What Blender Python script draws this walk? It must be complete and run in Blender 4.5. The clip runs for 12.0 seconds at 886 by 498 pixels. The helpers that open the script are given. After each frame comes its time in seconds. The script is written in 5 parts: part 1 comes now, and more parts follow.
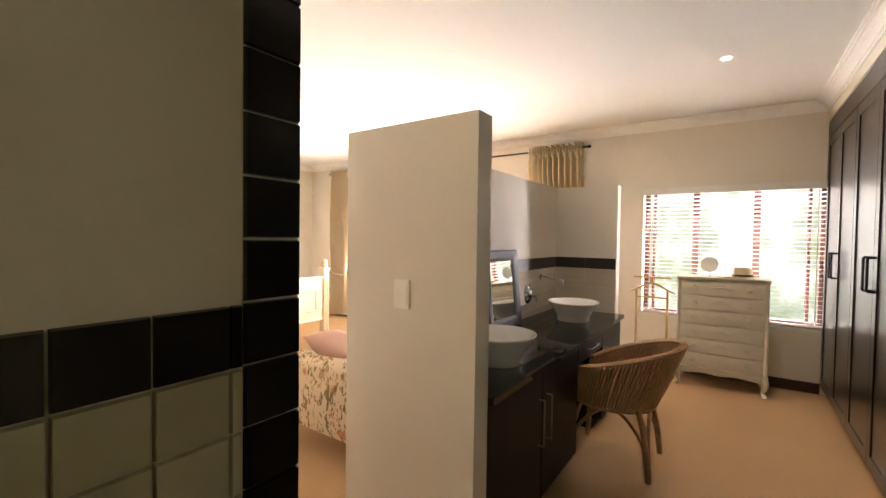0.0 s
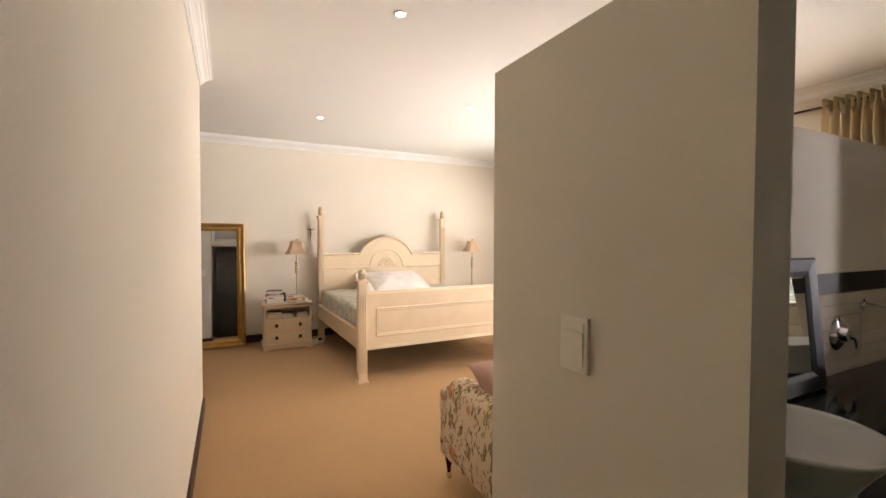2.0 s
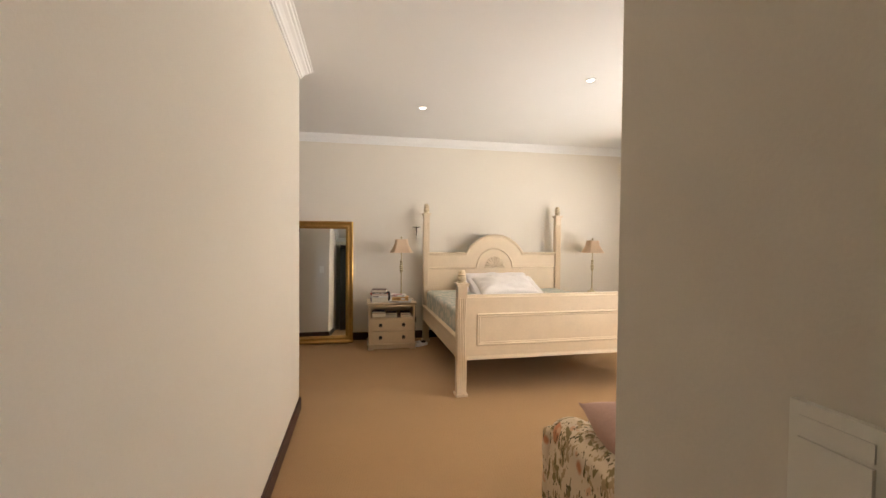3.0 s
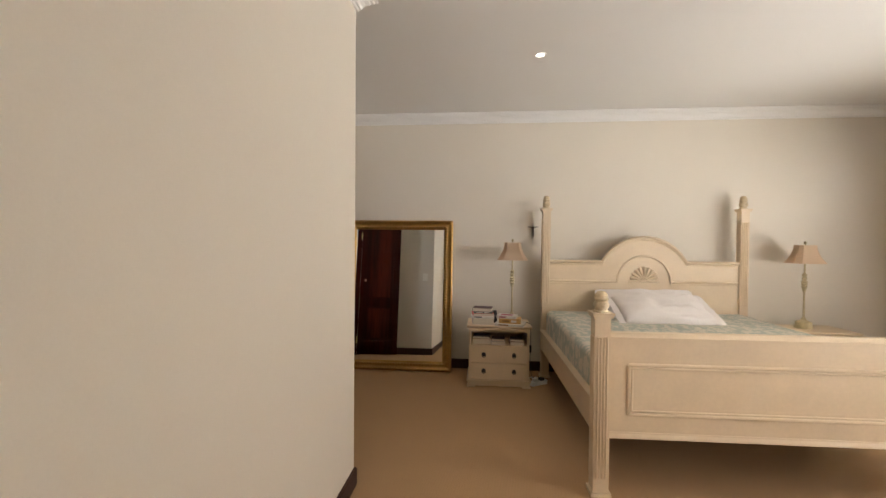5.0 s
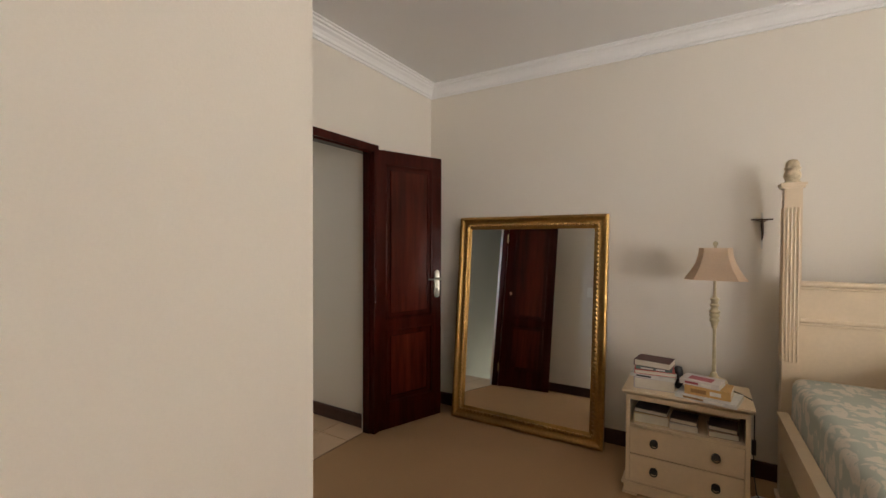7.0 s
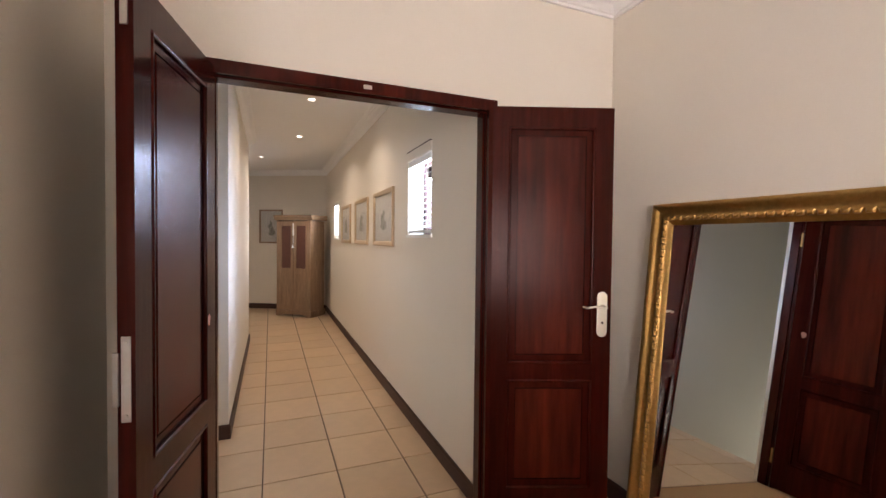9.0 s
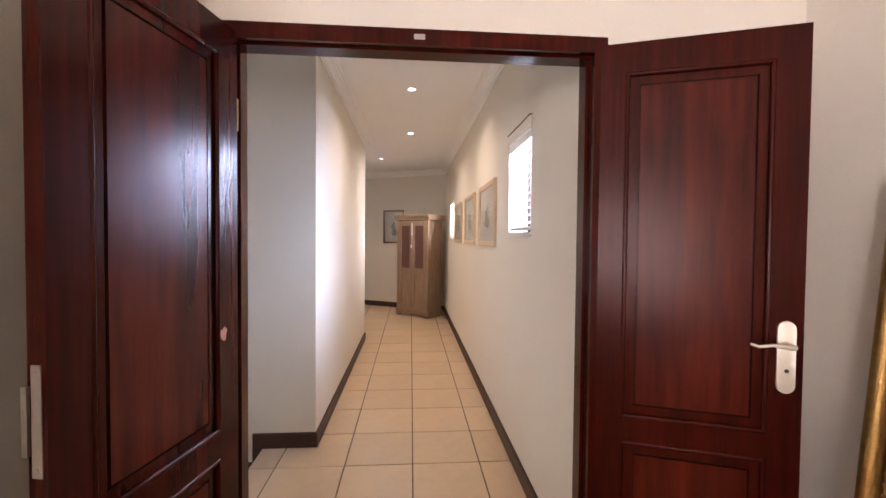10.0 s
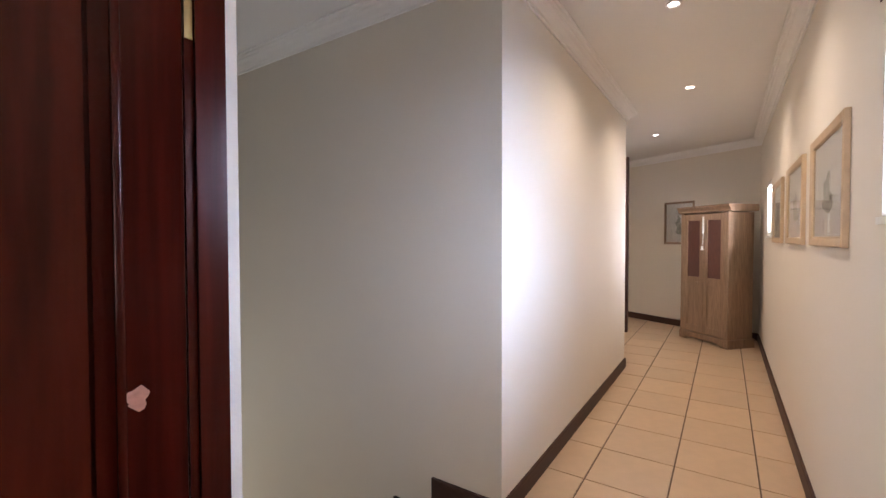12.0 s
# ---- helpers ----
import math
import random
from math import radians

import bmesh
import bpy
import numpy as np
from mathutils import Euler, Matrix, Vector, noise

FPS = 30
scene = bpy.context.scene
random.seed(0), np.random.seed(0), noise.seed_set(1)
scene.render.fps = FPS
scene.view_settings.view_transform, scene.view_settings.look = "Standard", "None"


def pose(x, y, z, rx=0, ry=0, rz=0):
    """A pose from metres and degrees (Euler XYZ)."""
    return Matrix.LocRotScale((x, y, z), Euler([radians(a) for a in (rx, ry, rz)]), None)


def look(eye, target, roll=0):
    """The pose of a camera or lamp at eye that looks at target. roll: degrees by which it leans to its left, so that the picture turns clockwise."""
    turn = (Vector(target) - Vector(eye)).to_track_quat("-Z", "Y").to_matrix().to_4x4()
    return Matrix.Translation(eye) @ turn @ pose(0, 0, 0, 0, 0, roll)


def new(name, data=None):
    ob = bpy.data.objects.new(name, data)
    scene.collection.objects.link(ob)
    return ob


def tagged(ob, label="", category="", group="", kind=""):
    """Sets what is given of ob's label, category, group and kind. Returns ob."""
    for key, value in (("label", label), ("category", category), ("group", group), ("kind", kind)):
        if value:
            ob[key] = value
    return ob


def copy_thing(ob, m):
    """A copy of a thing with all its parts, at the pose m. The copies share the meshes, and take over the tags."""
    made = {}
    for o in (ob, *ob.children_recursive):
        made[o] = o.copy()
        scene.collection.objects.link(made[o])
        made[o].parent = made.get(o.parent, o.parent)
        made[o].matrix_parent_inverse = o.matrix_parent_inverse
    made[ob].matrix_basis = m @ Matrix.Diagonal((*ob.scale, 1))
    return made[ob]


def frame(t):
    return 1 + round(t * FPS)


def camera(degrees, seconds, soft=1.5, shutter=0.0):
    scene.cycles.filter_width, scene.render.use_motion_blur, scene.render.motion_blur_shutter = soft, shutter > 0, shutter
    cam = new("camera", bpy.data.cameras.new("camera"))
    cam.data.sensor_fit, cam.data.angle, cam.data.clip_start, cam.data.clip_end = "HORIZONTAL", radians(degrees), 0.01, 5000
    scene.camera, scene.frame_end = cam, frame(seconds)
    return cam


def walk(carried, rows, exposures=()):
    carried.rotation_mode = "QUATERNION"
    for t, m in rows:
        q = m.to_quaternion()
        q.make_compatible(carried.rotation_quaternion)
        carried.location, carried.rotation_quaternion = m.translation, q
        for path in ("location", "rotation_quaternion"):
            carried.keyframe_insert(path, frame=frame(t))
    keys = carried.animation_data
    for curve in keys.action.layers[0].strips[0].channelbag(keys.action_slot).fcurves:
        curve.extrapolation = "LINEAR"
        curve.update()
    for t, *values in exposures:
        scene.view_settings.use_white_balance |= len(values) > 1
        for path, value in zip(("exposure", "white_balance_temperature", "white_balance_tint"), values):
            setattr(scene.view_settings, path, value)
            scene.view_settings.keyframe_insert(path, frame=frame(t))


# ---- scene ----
cam = camera(92.4, 12.0)
PATH = [
    (0, (-0.1, -0.231, 1.401), (1.546, 0.904, 1.349), 0.8),
    (0.5, (0.121, -0.193, 1.406), (1.631, 1.118, 1.358), 0.6),
    (1, (0.284, -0.109, 1.404), (1.607, 1.391, 1.359), 0.5),
    (1.5, (0.437, 0.037, 1.409), (1.563, 1.69, 1.361), 0.4),
    (1.9, (0.542, 0.155, 1.405), (1.487, 1.917, 1.365), 0.0),
    (2, (0.568, 0.2, 1.399), (1.466, 1.986, 1.347), 0.2),
    (2.5, (0.738, 0.386, 1.379), (1.359, 2.287, 1.326), 0.1),
    (2.7, (0.78, 0.469, 1.377), (1.294, 2.401, 1.323), 0.3),
    (4.3, (1.043, 1.341, 1.379), (1.063, 3.34, 1.329), 0.3),
    (4.5, (1.048, 1.477, 1.371), (1.017, 3.476, 1.324), 0.5),
    (4.6, (1.045, 1.569, 1.372), (0.992, 3.568, 1.314), 0.7),
    (5, (1.066, 1.834, 1.359), (0.878, 3.825, 1.322), 0.5),
    (5.5, (1.112, 2.195, 1.351), (0.742, 4.16, 1.313), 0.4),
    (5.7, (1.147, 2.344, 1.355), (0.701, 4.294, 1.332), 0.3),
    (6, (1.179, 2.581, 1.351), (0.593, 4.493, 1.314), 0.7),
    (6.5, (1.28, 2.966, 1.324), (0.445, 4.784, 1.317), 0.4),
    (7, (1.298, 3.287, 1.376), (0.252, 4.991, 1.345), 0.2),
    (7.2, (1.302, 3.411, 1.38), (0.172, 5.061, 1.351), 0.2),
    (8.8, (1.172, 4.546, 1.403), (-0.631, 5.41, 1.357), 0.5),
    (9, (1.1, 4.643, 1.405), (-0.752, 5.396, 1.358), 0.6),
    (9.5, (0.897, 4.833, 1.408), (-1.049, 5.292, 1.358), 0.6),
    (10, (0.684, 4.999, 1.399), (-1.309, 5.15, 1.347), 0.5),
    (10.5, (0.448, 5.122, 1.389), (-1.545, 4.959, 1.337), 0.5),
    (11, (0.185, 5.193, 1.386), (-1.754, 4.704, 1.334), 0.3),
    (11.5, (-0.078, 5.251, 1.375), (-1.911, 4.453, 1.323), 0.2),
    (12, (-0.332, 5.259, 1.372), (-1.997, 4.153, 1.325), -0.1),
]
walk(cam, [(t, look(eye, target, roll)) for t, eye, target, roll in PATH], exposures=[(0, 0.5, 6700, 15), (0.8, 0.08, 6700, 16), (1.5, -0.22, 6650, 15), (2.5, -0.6, 6600, 12), (4.5, -1.00, 6400, 10), (7.0, -1.16, 6350, 11), (9.0, -0.50, 6450, 20), (10.0, -0.12, 6300, 24), (12.0, -0.25, 6250, 23)])

# ---- world and light ----
world = bpy.data.worlds.new("sky")
scene.world = world
world.use_nodes = True
_wn = world.node_tree.nodes
_sky = _wn.new("ShaderNodeTexSky")
_sky.sky_type, _sky.sun_disc = "NISHITA", False
_sky.sun_elevation, _sky.sun_rotation = radians(62), radians(20)
world.node_tree.links.new(_sky.outputs[0], _wn["Background"].inputs[0])
_wn["Background"].inputs[1].default_value = 0.12


def lamp(name, kind, matrix, energy, color=(1, 1, 1), **extra):
    data = bpy.data.lights.new(name, kind)
    data.energy, data.color = energy, color
    if kind == "AREA":
        data.shape = "RECTANGLE"
        data.size, data.size_y = extra["size"]
    if kind == "SUN":
        data.angle = extra["angle"]
    if kind == "SPOT":
        data.spot_size, data.spot_blend, data.shadow_soft_size = extra["cone"], 1.0, 0.03
    ob = new(name, data)
    ob.matrix_world = matrix
    return ob


lamp("sun", "SUN", look((0, 0, 10), (0.8, 1.9, 6)), 3.0, (1, 0.95, 0.86), angle=radians(0.5))
# daylight lamps, in the openings and out of sight outside them
DAY = (1.0, 0.955, 0.93)
# extra lamp at the bedroom window, angled to brighten the north wall
lamp("daylight_bedroom_slant", "AREA", look((5.36, 2.75, 1.37), (3.9, 6.3, 1.1)), 100, DAY, size=(1.5, 1.3))
lamp("daylight_bedroom", "AREA", look((5.20, 3.52, 1.37), (0, 3.52, 1.2)), 166, DAY, size=(3.35, 1.4))
lamp("sunlit_paving", "AREA", look((6.2, 4.1, 0.30), (4.2, 4.7, 1.5)), 150, (1.0, 0.95, 0.88), size=(1.7, 0.8))
lamp("daylight_dressing", "AREA", look((6.6, -0.15, 3.1), (4.2, -0.15, 0.2)), 1500, (1.0, 0.95, 0.92), size=(2.4, 1.2))
# two added lamps, out of sight beside the window, brighten the dressing room
lamp("daylight_dressing_sky", "AREA", look((6.2, 1.45, 1.5), (2.5, -0.7, 0.9)), 420, DAY, size=(0.7, 1.3))
lamp("daylight_dressing_side", "AREA", look((6.0, -1.62, 1.75), (2.7, 1.1, 1.35)), 560, (0.98, 0.95, 1.0), size=(0.9, 1.3))
lamp("daylight_corridor", "AREA", look((-1.84, 5.84, 1.75), (-1.9, 3.5, 0.9)), 100, (0.56, 0.73, 1.0), size=(0.5, 0.55))
lamp("daylight_landing", "AREA", look((-6.0, 5.84, 1.7), (-6.0, 3.5, 0.9)), 105, (0.82, 0.90, 1.0), size=(0.45, 0.55))


# added yellowish lamp behind the camera, brightens the bathroom tiles
lamp("bathroom_fill", "AREA", look((-2.45, -0.7, 1.5), (0, -0.7, 1.3)), 3.3, (1.0, 0.97, 0.48), size=(0.95, 0.95))


# added lamp low in the stairwell, lights the stair wall from below
lamp("stairwell_fill", "AREA", look((-1.5, 0.35, -0.6), (-1.6, 4.0, 0.6)), 19, (0.94, 1.0, 0.86), size=(1.0, 1.1))


# ---- materials ----
def material(name, color, rough=0.5, metal=0.0, grain=0.0, scale=40.0, bump=0.0, blotch=0.0, blotch_scale=2.0, spec=0.5, coat=0.0, stretch=(1, 1, 1), per_object=0.0, rows=0.0):
    """Principled surface with two scales of variation in tone, and fine relief."""
    m = bpy.data.materials.new(name)
    m.use_nodes = True
    nodes, links = m.node_tree.nodes, m.node_tree.links
    p = nodes["Principled BSDF"]
    p.inputs["Roughness"].default_value = rough
    p.inputs["Metallic"].default_value = metal
    p.inputs["Specular IOR Level"].default_value = spec
    p.inputs["Coat Weight"].default_value = coat
    p.inputs["Coat Roughness"].default_value = 0.12
    coords = nodes.new("ShaderNodeTexCoord")
    mapping = nodes.new("ShaderNodeMapping")
    mapping.inputs["Scale"].default_value = stretch
    links.new(coords.outputs["Object"], mapping.inputs["Vector"])

    def noise_at(s, detail):
        n = nodes.new("ShaderNodeTexNoise")
        n.inputs["Scale"].default_value, n.inputs["Detail"].default_value = s, detail
        links.new(mapping.outputs[0], n.inputs["Vector"])
        return n.outputs["Fac"]

    def tone(low, high, fac):
        r = nodes.new("ShaderNodeMapRange")
        r.inputs["From Min"].default_value, r.inputs["From Max"].default_value = 0.2, 0.8
        r.inputs["To Min"].default_value, r.inputs["To Max"].default_value = low, high
        links.new(fac, r.inputs["Value"])
        return r.outputs[0]

    def times(a, b):
        x = nodes.new("ShaderNodeMath")
        x.operation = "MULTIPLY"
        links.new(a, x.inputs[0])
        links.new(b, x.inputs[1])
        return x.outputs[0]

    fine = noise_at(scale, 4)
    value = times(tone(1 - grain, 1 + grain, fine), tone(1 - blotch, 1 + blotch, noise_at(blotch_scale, 3)))
    if per_object:
        info = nodes.new("ShaderNodeObjectInfo")
        r = nodes.new("ShaderNodeMapRange")
        r.inputs["To Min"].default_value, r.inputs["To Max"].default_value = 1 - per_object, 1 + per_object
        links.new(info.outputs["Random"], r.inputs["Value"])
        value = times(value, r.outputs[0])
    mix = nodes.new("ShaderNodeVectorMath")
    mix.operation = "SCALE"
    mix.inputs[0].default_value = color
    links.new(value, mix.inputs["Scale"])
    links.new(mix.outputs[0], p.inputs["Base Color"])
    if bump:
        b = nodes.new("ShaderNodeBump")
        b.inputs["Strength"].default_value, b.inputs["Distance"].default_value = bump, 0.01
        links.new(fine, b.inputs["Height"])
        links.new(b.outputs[0], p.inputs["Normal"])
    if rows:
        w = nodes.new("ShaderNodeTexWave")
        w.inputs["Scale"].default_value, w.inputs["Distortion"].default_value, w.inputs["Detail Scale"].default_value = rows, 0.6, 2.0
        turned = nodes.new("ShaderNodeMapping")
        turned.inputs["Rotation"].default_value = (0, 0, radians(8))
        links.new(coords.outputs["Object"], turned.inputs["Vector"])
        links.new(turned.outputs[0], w.inputs["Vector"])
        b2 = nodes.new("ShaderNodeBump")
        b2.inputs["Strength"].default_value, b2.inputs["Distance"].default_value = 0.17, 0.004
        links.new(w.outputs["Fac"], b2.inputs["Height"])
        links.new(b.outputs[0], b2.inputs["Normal"])
        links.new(b2.outputs[0], p.inputs["Normal"])
        r2 = nodes.new("ShaderNodeMapRange")
        r2.inputs["To Min"].default_value, r2.inputs["To Max"].default_value = 0.97, 1.02
        links.new(w.outputs["Fac"], r2.inputs["Value"])
        links.new(times(value, r2.outputs[0]), mix.inputs["Scale"])
    return m


def glow(name, color, strength):
    m = bpy.data.materials.new(name)
    m.use_nodes = True
    p = m.node_tree.nodes["Principled BSDF"]
    p.inputs["Base Color"].default_value = (*color, 1)
    p.inputs["Emission Color"].default_value = (*color, 1)
    p.inputs["Emission Strength"].default_value = strength
    return m


PLASTER = material("plaster", (0.725, 0.660, 0.555), 0.75, grain=0.015, scale=160, bump=0.06, blotch=0.015, blotch_scale=1.5, spec=0.25)
CEILING = material("ceiling_paint", (0.80, 0.78, 0.74), 0.85, grain=0.01, scale=120, bump=0.03, blotch=0.01, spec=0.2)
CORNICE = material("cornice_paint", (0.82, 0.80, 0.76), 0.6, grain=0.01, scale=90, blotch=0.01)
CARPET = material("carpet", (0.452, 0.285, 0.148), 0.95, grain=0.20, scale=260, bump=0.5, blotch=0.06, blotch_scale=1.2, spec=0.1, rows=20)
FLOOR_TILE = material("floor_tile", (0.62, 0.44, 0.275), 0.28, grain=0.04, scale=14, bump=0.02, blotch=0.05, blotch_scale=4, per_object=0.05)
GROUT = material("grout", (0.15, 0.095, 0.06), 0.9, grain=0.1, scale=120)
MAHOGANY = material("mahogany", (0.034, 0.0038, 0.0018), 0.21, grain=0.30, scale=11, bump=0.05, blotch=0.50, blotch_scale=1.6, spec=0.22, coat=0.0, stretch=(6, 6, 0.30))
MAHOGANY.node_tree.nodes["Principled BSDF"].inputs["Specular Tint"].default_value = (1.0, 0.74, 0.70, 1)
FIGURED = material("figured_mahogany", (0.050, 0.0066, 0.0028), 0.25, grain=0.50, scale=6, bump=0.06, blotch=0.75, blotch_scale=1.2, spec=0.30, stretch=(5, 5, 0.45))
FIGURED.node_tree.nodes["Principled BSDF"].inputs["Specular Tint"].default_value = (1.0, 0.74, 0.70, 1)
SKIRTING = material("skirting_wood", (0.060, 0.027, 0.018), 0.5, spec=0.25, grain=0.2, scale=20, stretch=(1, 1, 4))
CREAM = material("cream_paint", (0.70, 0.555, 0.37), 0.42, grain=0.03, scale=50, bump=0.03, blotch=0.05, blotch_scale=6)
GOLD = material("gilt", (0.44, 0.265, 0.085), 0.38, metal=1.0, grain=0.2, scale=60, bump=0.25, blotch=0.15, blotch_scale=8)
MIRROR = material("mirror_glass", (0.86, 0.88, 0.87), 0.015, metal=1.0)
DARK_TILE = material("dark_tile", (0.012, 0.010, 0.010), 0.16, grain=0.1, scale=20, blotch=0.1, per_object=0.2)
WHITE_TILE = material("white_tile", (0.42, 0.385, 0.265), 0.2, grain=0.02, scale=12, blotch=0.03, per_object=0.04)
TILE_GROUT = material("tile_grout", (0.56, 0.53, 0.43), 0.9, grain=0.1, scale=100)
WENGE = material("dark_wood", (0.013, 0.0065, 0.005), 0.30, grain=0.3, scale=14, blotch=0.15, coat=0.3, stretch=(5, 5, 0.6))
GRANITE = material("black_granite", (0.005, 0.005, 0.005), 0.05, spec=0.22, grain=0.8, scale=240, blotch=0.2, blotch_scale=30)
CERAMIC = material("ceramic", (0.80, 0.79, 0.76), 0.09, grain=0.005, scale=20, coat=0.3)
CHROME = material("chrome", (0.78, 0.78, 0.80), 0.12, metal=1.0, grain=0.03, scale=60)
STEEL = material("brushed_steel", (0.60, 0.58, 0.54), 0.3, metal=1.0, grain=0.06, scale=90)
PLASTIC = material("cream_plastic", (0.83, 0.79, 0.69), 0.35, grain=0.01, scale=40)
WHITE_WOOD = material("white_wood", (0.74, 0.72, 0.66), 0.45, grain=0.02, scale=40, blotch=0.03)
RED_FRAME = material("red_window_frame", (0.055, 0.012, 0.008), 0.5, grain=0.15, scale=30)
LAMP_GLOW = glow("downlight_glow", (1.0, 0.95, 0.86), 20)


# ---- mesh helpers ----
def part(name, bm, mat, parent=None, label="", at=None, bevel=0.0, smooth=False, segments=2):
    """One bmesh as one mesh object, under a thing or under a part."""
    if bevel:
        bmesh.ops.bevel(bm, geom=[e for e in bm.edges if len(e.link_faces) == 2 and e.calc_face_angle(0) > 0.5], offset=bevel, segments=segments, affect="EDGES", profile=0.6, clamp_overlap=True)
    mesh = bpy.data.meshes.new(name)
    bm.to_mesh(mesh)
    bm.free()
    for m in mat if isinstance(mat, (list, tuple)) else [mat]:
        mesh.materials.append(m)
    if smooth or bevel:
        mesh.shade_smooth()
        if not smooth:
            mesh.set_sharp_from_angle(angle=radians(32))
        elif smooth != "all":
            mesh.set_sharp_from_angle(angle=radians(50))
    ob = new(name, mesh)
    if at is not None:
        ob.matrix_basis = at
    if parent is not None:
        ob.parent = parent
        if label:
            tagged(ob, label)
    return ob


def thing(name, label, category, at=None, group="", kind=""):
    ob = new(name)
    ob.empty_display_size = 0.1
    if at is not None:
        ob.matrix_basis = at
    return tagged(ob, label, category, group, kind)


def box(x0, x1, y0, y1, z0, z1, bm=None):
    bm = bm or bmesh.new()
    v = [bm.verts.new((x, y, z)) for z in (z0, z1) for y in (y0, y1) for x in (x0, x1)]
    for f in ((0, 2, 3, 1), (4, 5, 7, 6), (0, 1, 5, 4), (2, 6, 7, 3), (0, 4, 6, 2), (1, 3, 7, 5)):
        bm.faces.new([v[i] for i in f])
    return bm


def lathe(profile, steps=24, bm=None, origin=(0, 0, 0), caps=True):
    """Rounds turned about the upright through origin: profile of (radius, height)."""
    bm = bm or bmesh.new()
    ox, oy, oz = origin
    rings = []
    for r, z in profile:
        if r < 1e-5:
            rings.append([bm.verts.new((ox, oy, oz + z))])
        else:
            rings.append([bm.verts.new((ox + r * math.cos(2 * math.pi * i / steps), oy + r * math.sin(2 * math.pi * i / steps), oz + z)) for i in range(steps)])
    for a, b in zip(rings, rings[1:]):
        for i in range(steps):
            j = (i + 1) % steps
            face = [a[i % len(a)], a[j % len(a)], b[j % len(b)], b[i % len(b)]]
            face = list(dict.fromkeys(face))
            if len(face) > 2:
                bm.faces.new(face)
    for ring, flip in ((rings[0], True), (rings[-1], False)):
        if caps and len(ring) > 2:
            bm.faces.new(ring[::-1] if flip else ring)
    return bm


def tube(points, radius, steps=10, bm=None, closed=False, flat=1.0):
    """A rod along points; radius may be a number or one per point."""
    bm = bm or bmesh.new()
    pts = [Vector(p) for p in points]
    radii = radius if isinstance(radius, (list, tuple)) else [radius] * len(pts)
    rings, side = [], None
    for i, p in enumerate(pts):
        a = pts[i - 1] if i or closed else p
        b = pts[(i + 1) % len(pts)] if i + 1 < len(pts) or closed else p
        d = (b - a).normalized()
        if side is None:
            side = d.cross(Vector((0, 0, 1)) if abs(d.z) < 0.9 else Vector((1, 0, 0))).normalized()
        side = (side - d * side.dot(d)).normalized()
        up = d.cross(side)
        rings.append([bm.verts.new(p + radii[i] * (math.cos(2 * math.pi * k / steps) * side + flat * math.sin(2 * math.pi * k / steps) * up)) for k in range(steps)])
    pairs = list(zip(rings, rings[1:])) + ([(rings[-1], rings[0])] if closed else [])
    for a, b in pairs:
        for k in range(steps):
            j = (k + 1) % steps
            bm.faces.new((a[k], a[j], b[j], b[k]))
    if not closed:
        bm.faces.new(rings[0][::-1])
        bm.faces.new(rings[-1])
    return bm


def extrude_profile(profile, start, end, out, bm=None, cap=True):
    """Runs a profile of (distance out from the wall, height) from start to end; out is the direction away from the wall."""
    bm = bm or bmesh.new()
    out = Vector(out)
    ends = []
    for p in (start, end):
        ends.append([bm.verts.new(Vector(p) + out * a + Vector((0, 0, h))) for a, h in profile])
    n = len(profile)
    for i in range(n):
        j = (i + 1) % n
        bm.faces.new((ends[0][i], ends[0][j], ends[1][j], ends[1][i]))
    if cap:
        bm.faces.new(ends[0][::-1])
        bm.faces.new(ends[1])
    bmesh.ops.recalc_face_normals(bm, faces=bm.faces)
    return bm


def arc(cx, cy, r, a0, a1, n):
    return [(cx + r * math.cos(radians(a0 + (a1 - a0) * i / n)), cy + r * math.sin(radians(a0 + (a1 - a0) * i / n))) for i in range(n + 1)]


def prism(outline, depth, bm=None, axis="y"):
    """An outline in x and z given thickness along y (or in x and y, along z)."""
    bm = bm or bmesh.new()
    rows = []
    for d in (0, depth):
        rows.append([bm.verts.new((a, d, b) if axis == "y" else ((a, b, d) if axis == "z" else (d, a, b))) for a, b in outline])
    n = len(outline)
    bm.faces.new(rows[0])
    bm.faces.new(rows[1][::-1])
    for i in range(n):
        j = (i + 1) % n
        bm.faces.new((rows[0][j], rows[0][i], rows[1][i], rows[1][j]))
    bmesh.ops.recalc_face_normals(bm, faces=bm.faces)
    return bm


def wall(name, x0, x1, y0, y1, z0=0.0, z1=2.70, holes=(), mat=None, label="smooth cream painted plaster wall"):
    """A wall with thickness; holes of (from, to, bottom, top) along its longer side go through it."""
    bm = bmesh.new()
    along_x = x1 - x0 > y1 - y0
    a0, a1 = (x0, x1) if along_x else (y0, y1)
    cuts = sorted({a0, a1, *(h[0] for h in holes), *(h[1] for h in holes)})
    for s, e in zip(cuts, cuts[1:]):
        spans, z = [], z0
        for h in sorted((h for h in holes if h[0] <= s and h[1] >= e), key=lambda h: h[2]):
            if h[2] > z:
                spans.append((z, h[2]))
            z = h[3]
        if z < z1:
            spans.append((z, z1))
        for lo, hi in spans:
            box(s, e, y0, y1, lo, hi, bm) if along_x else box(x0, x1, s, e, lo, hi, bm)
    bmesh.ops.remove_doubles(bm, verts=bm.verts, dist=1e-5)
    ob = part(name, bm, mat or PLASTER)
    return tagged(ob, label, "wall", kind="structure")


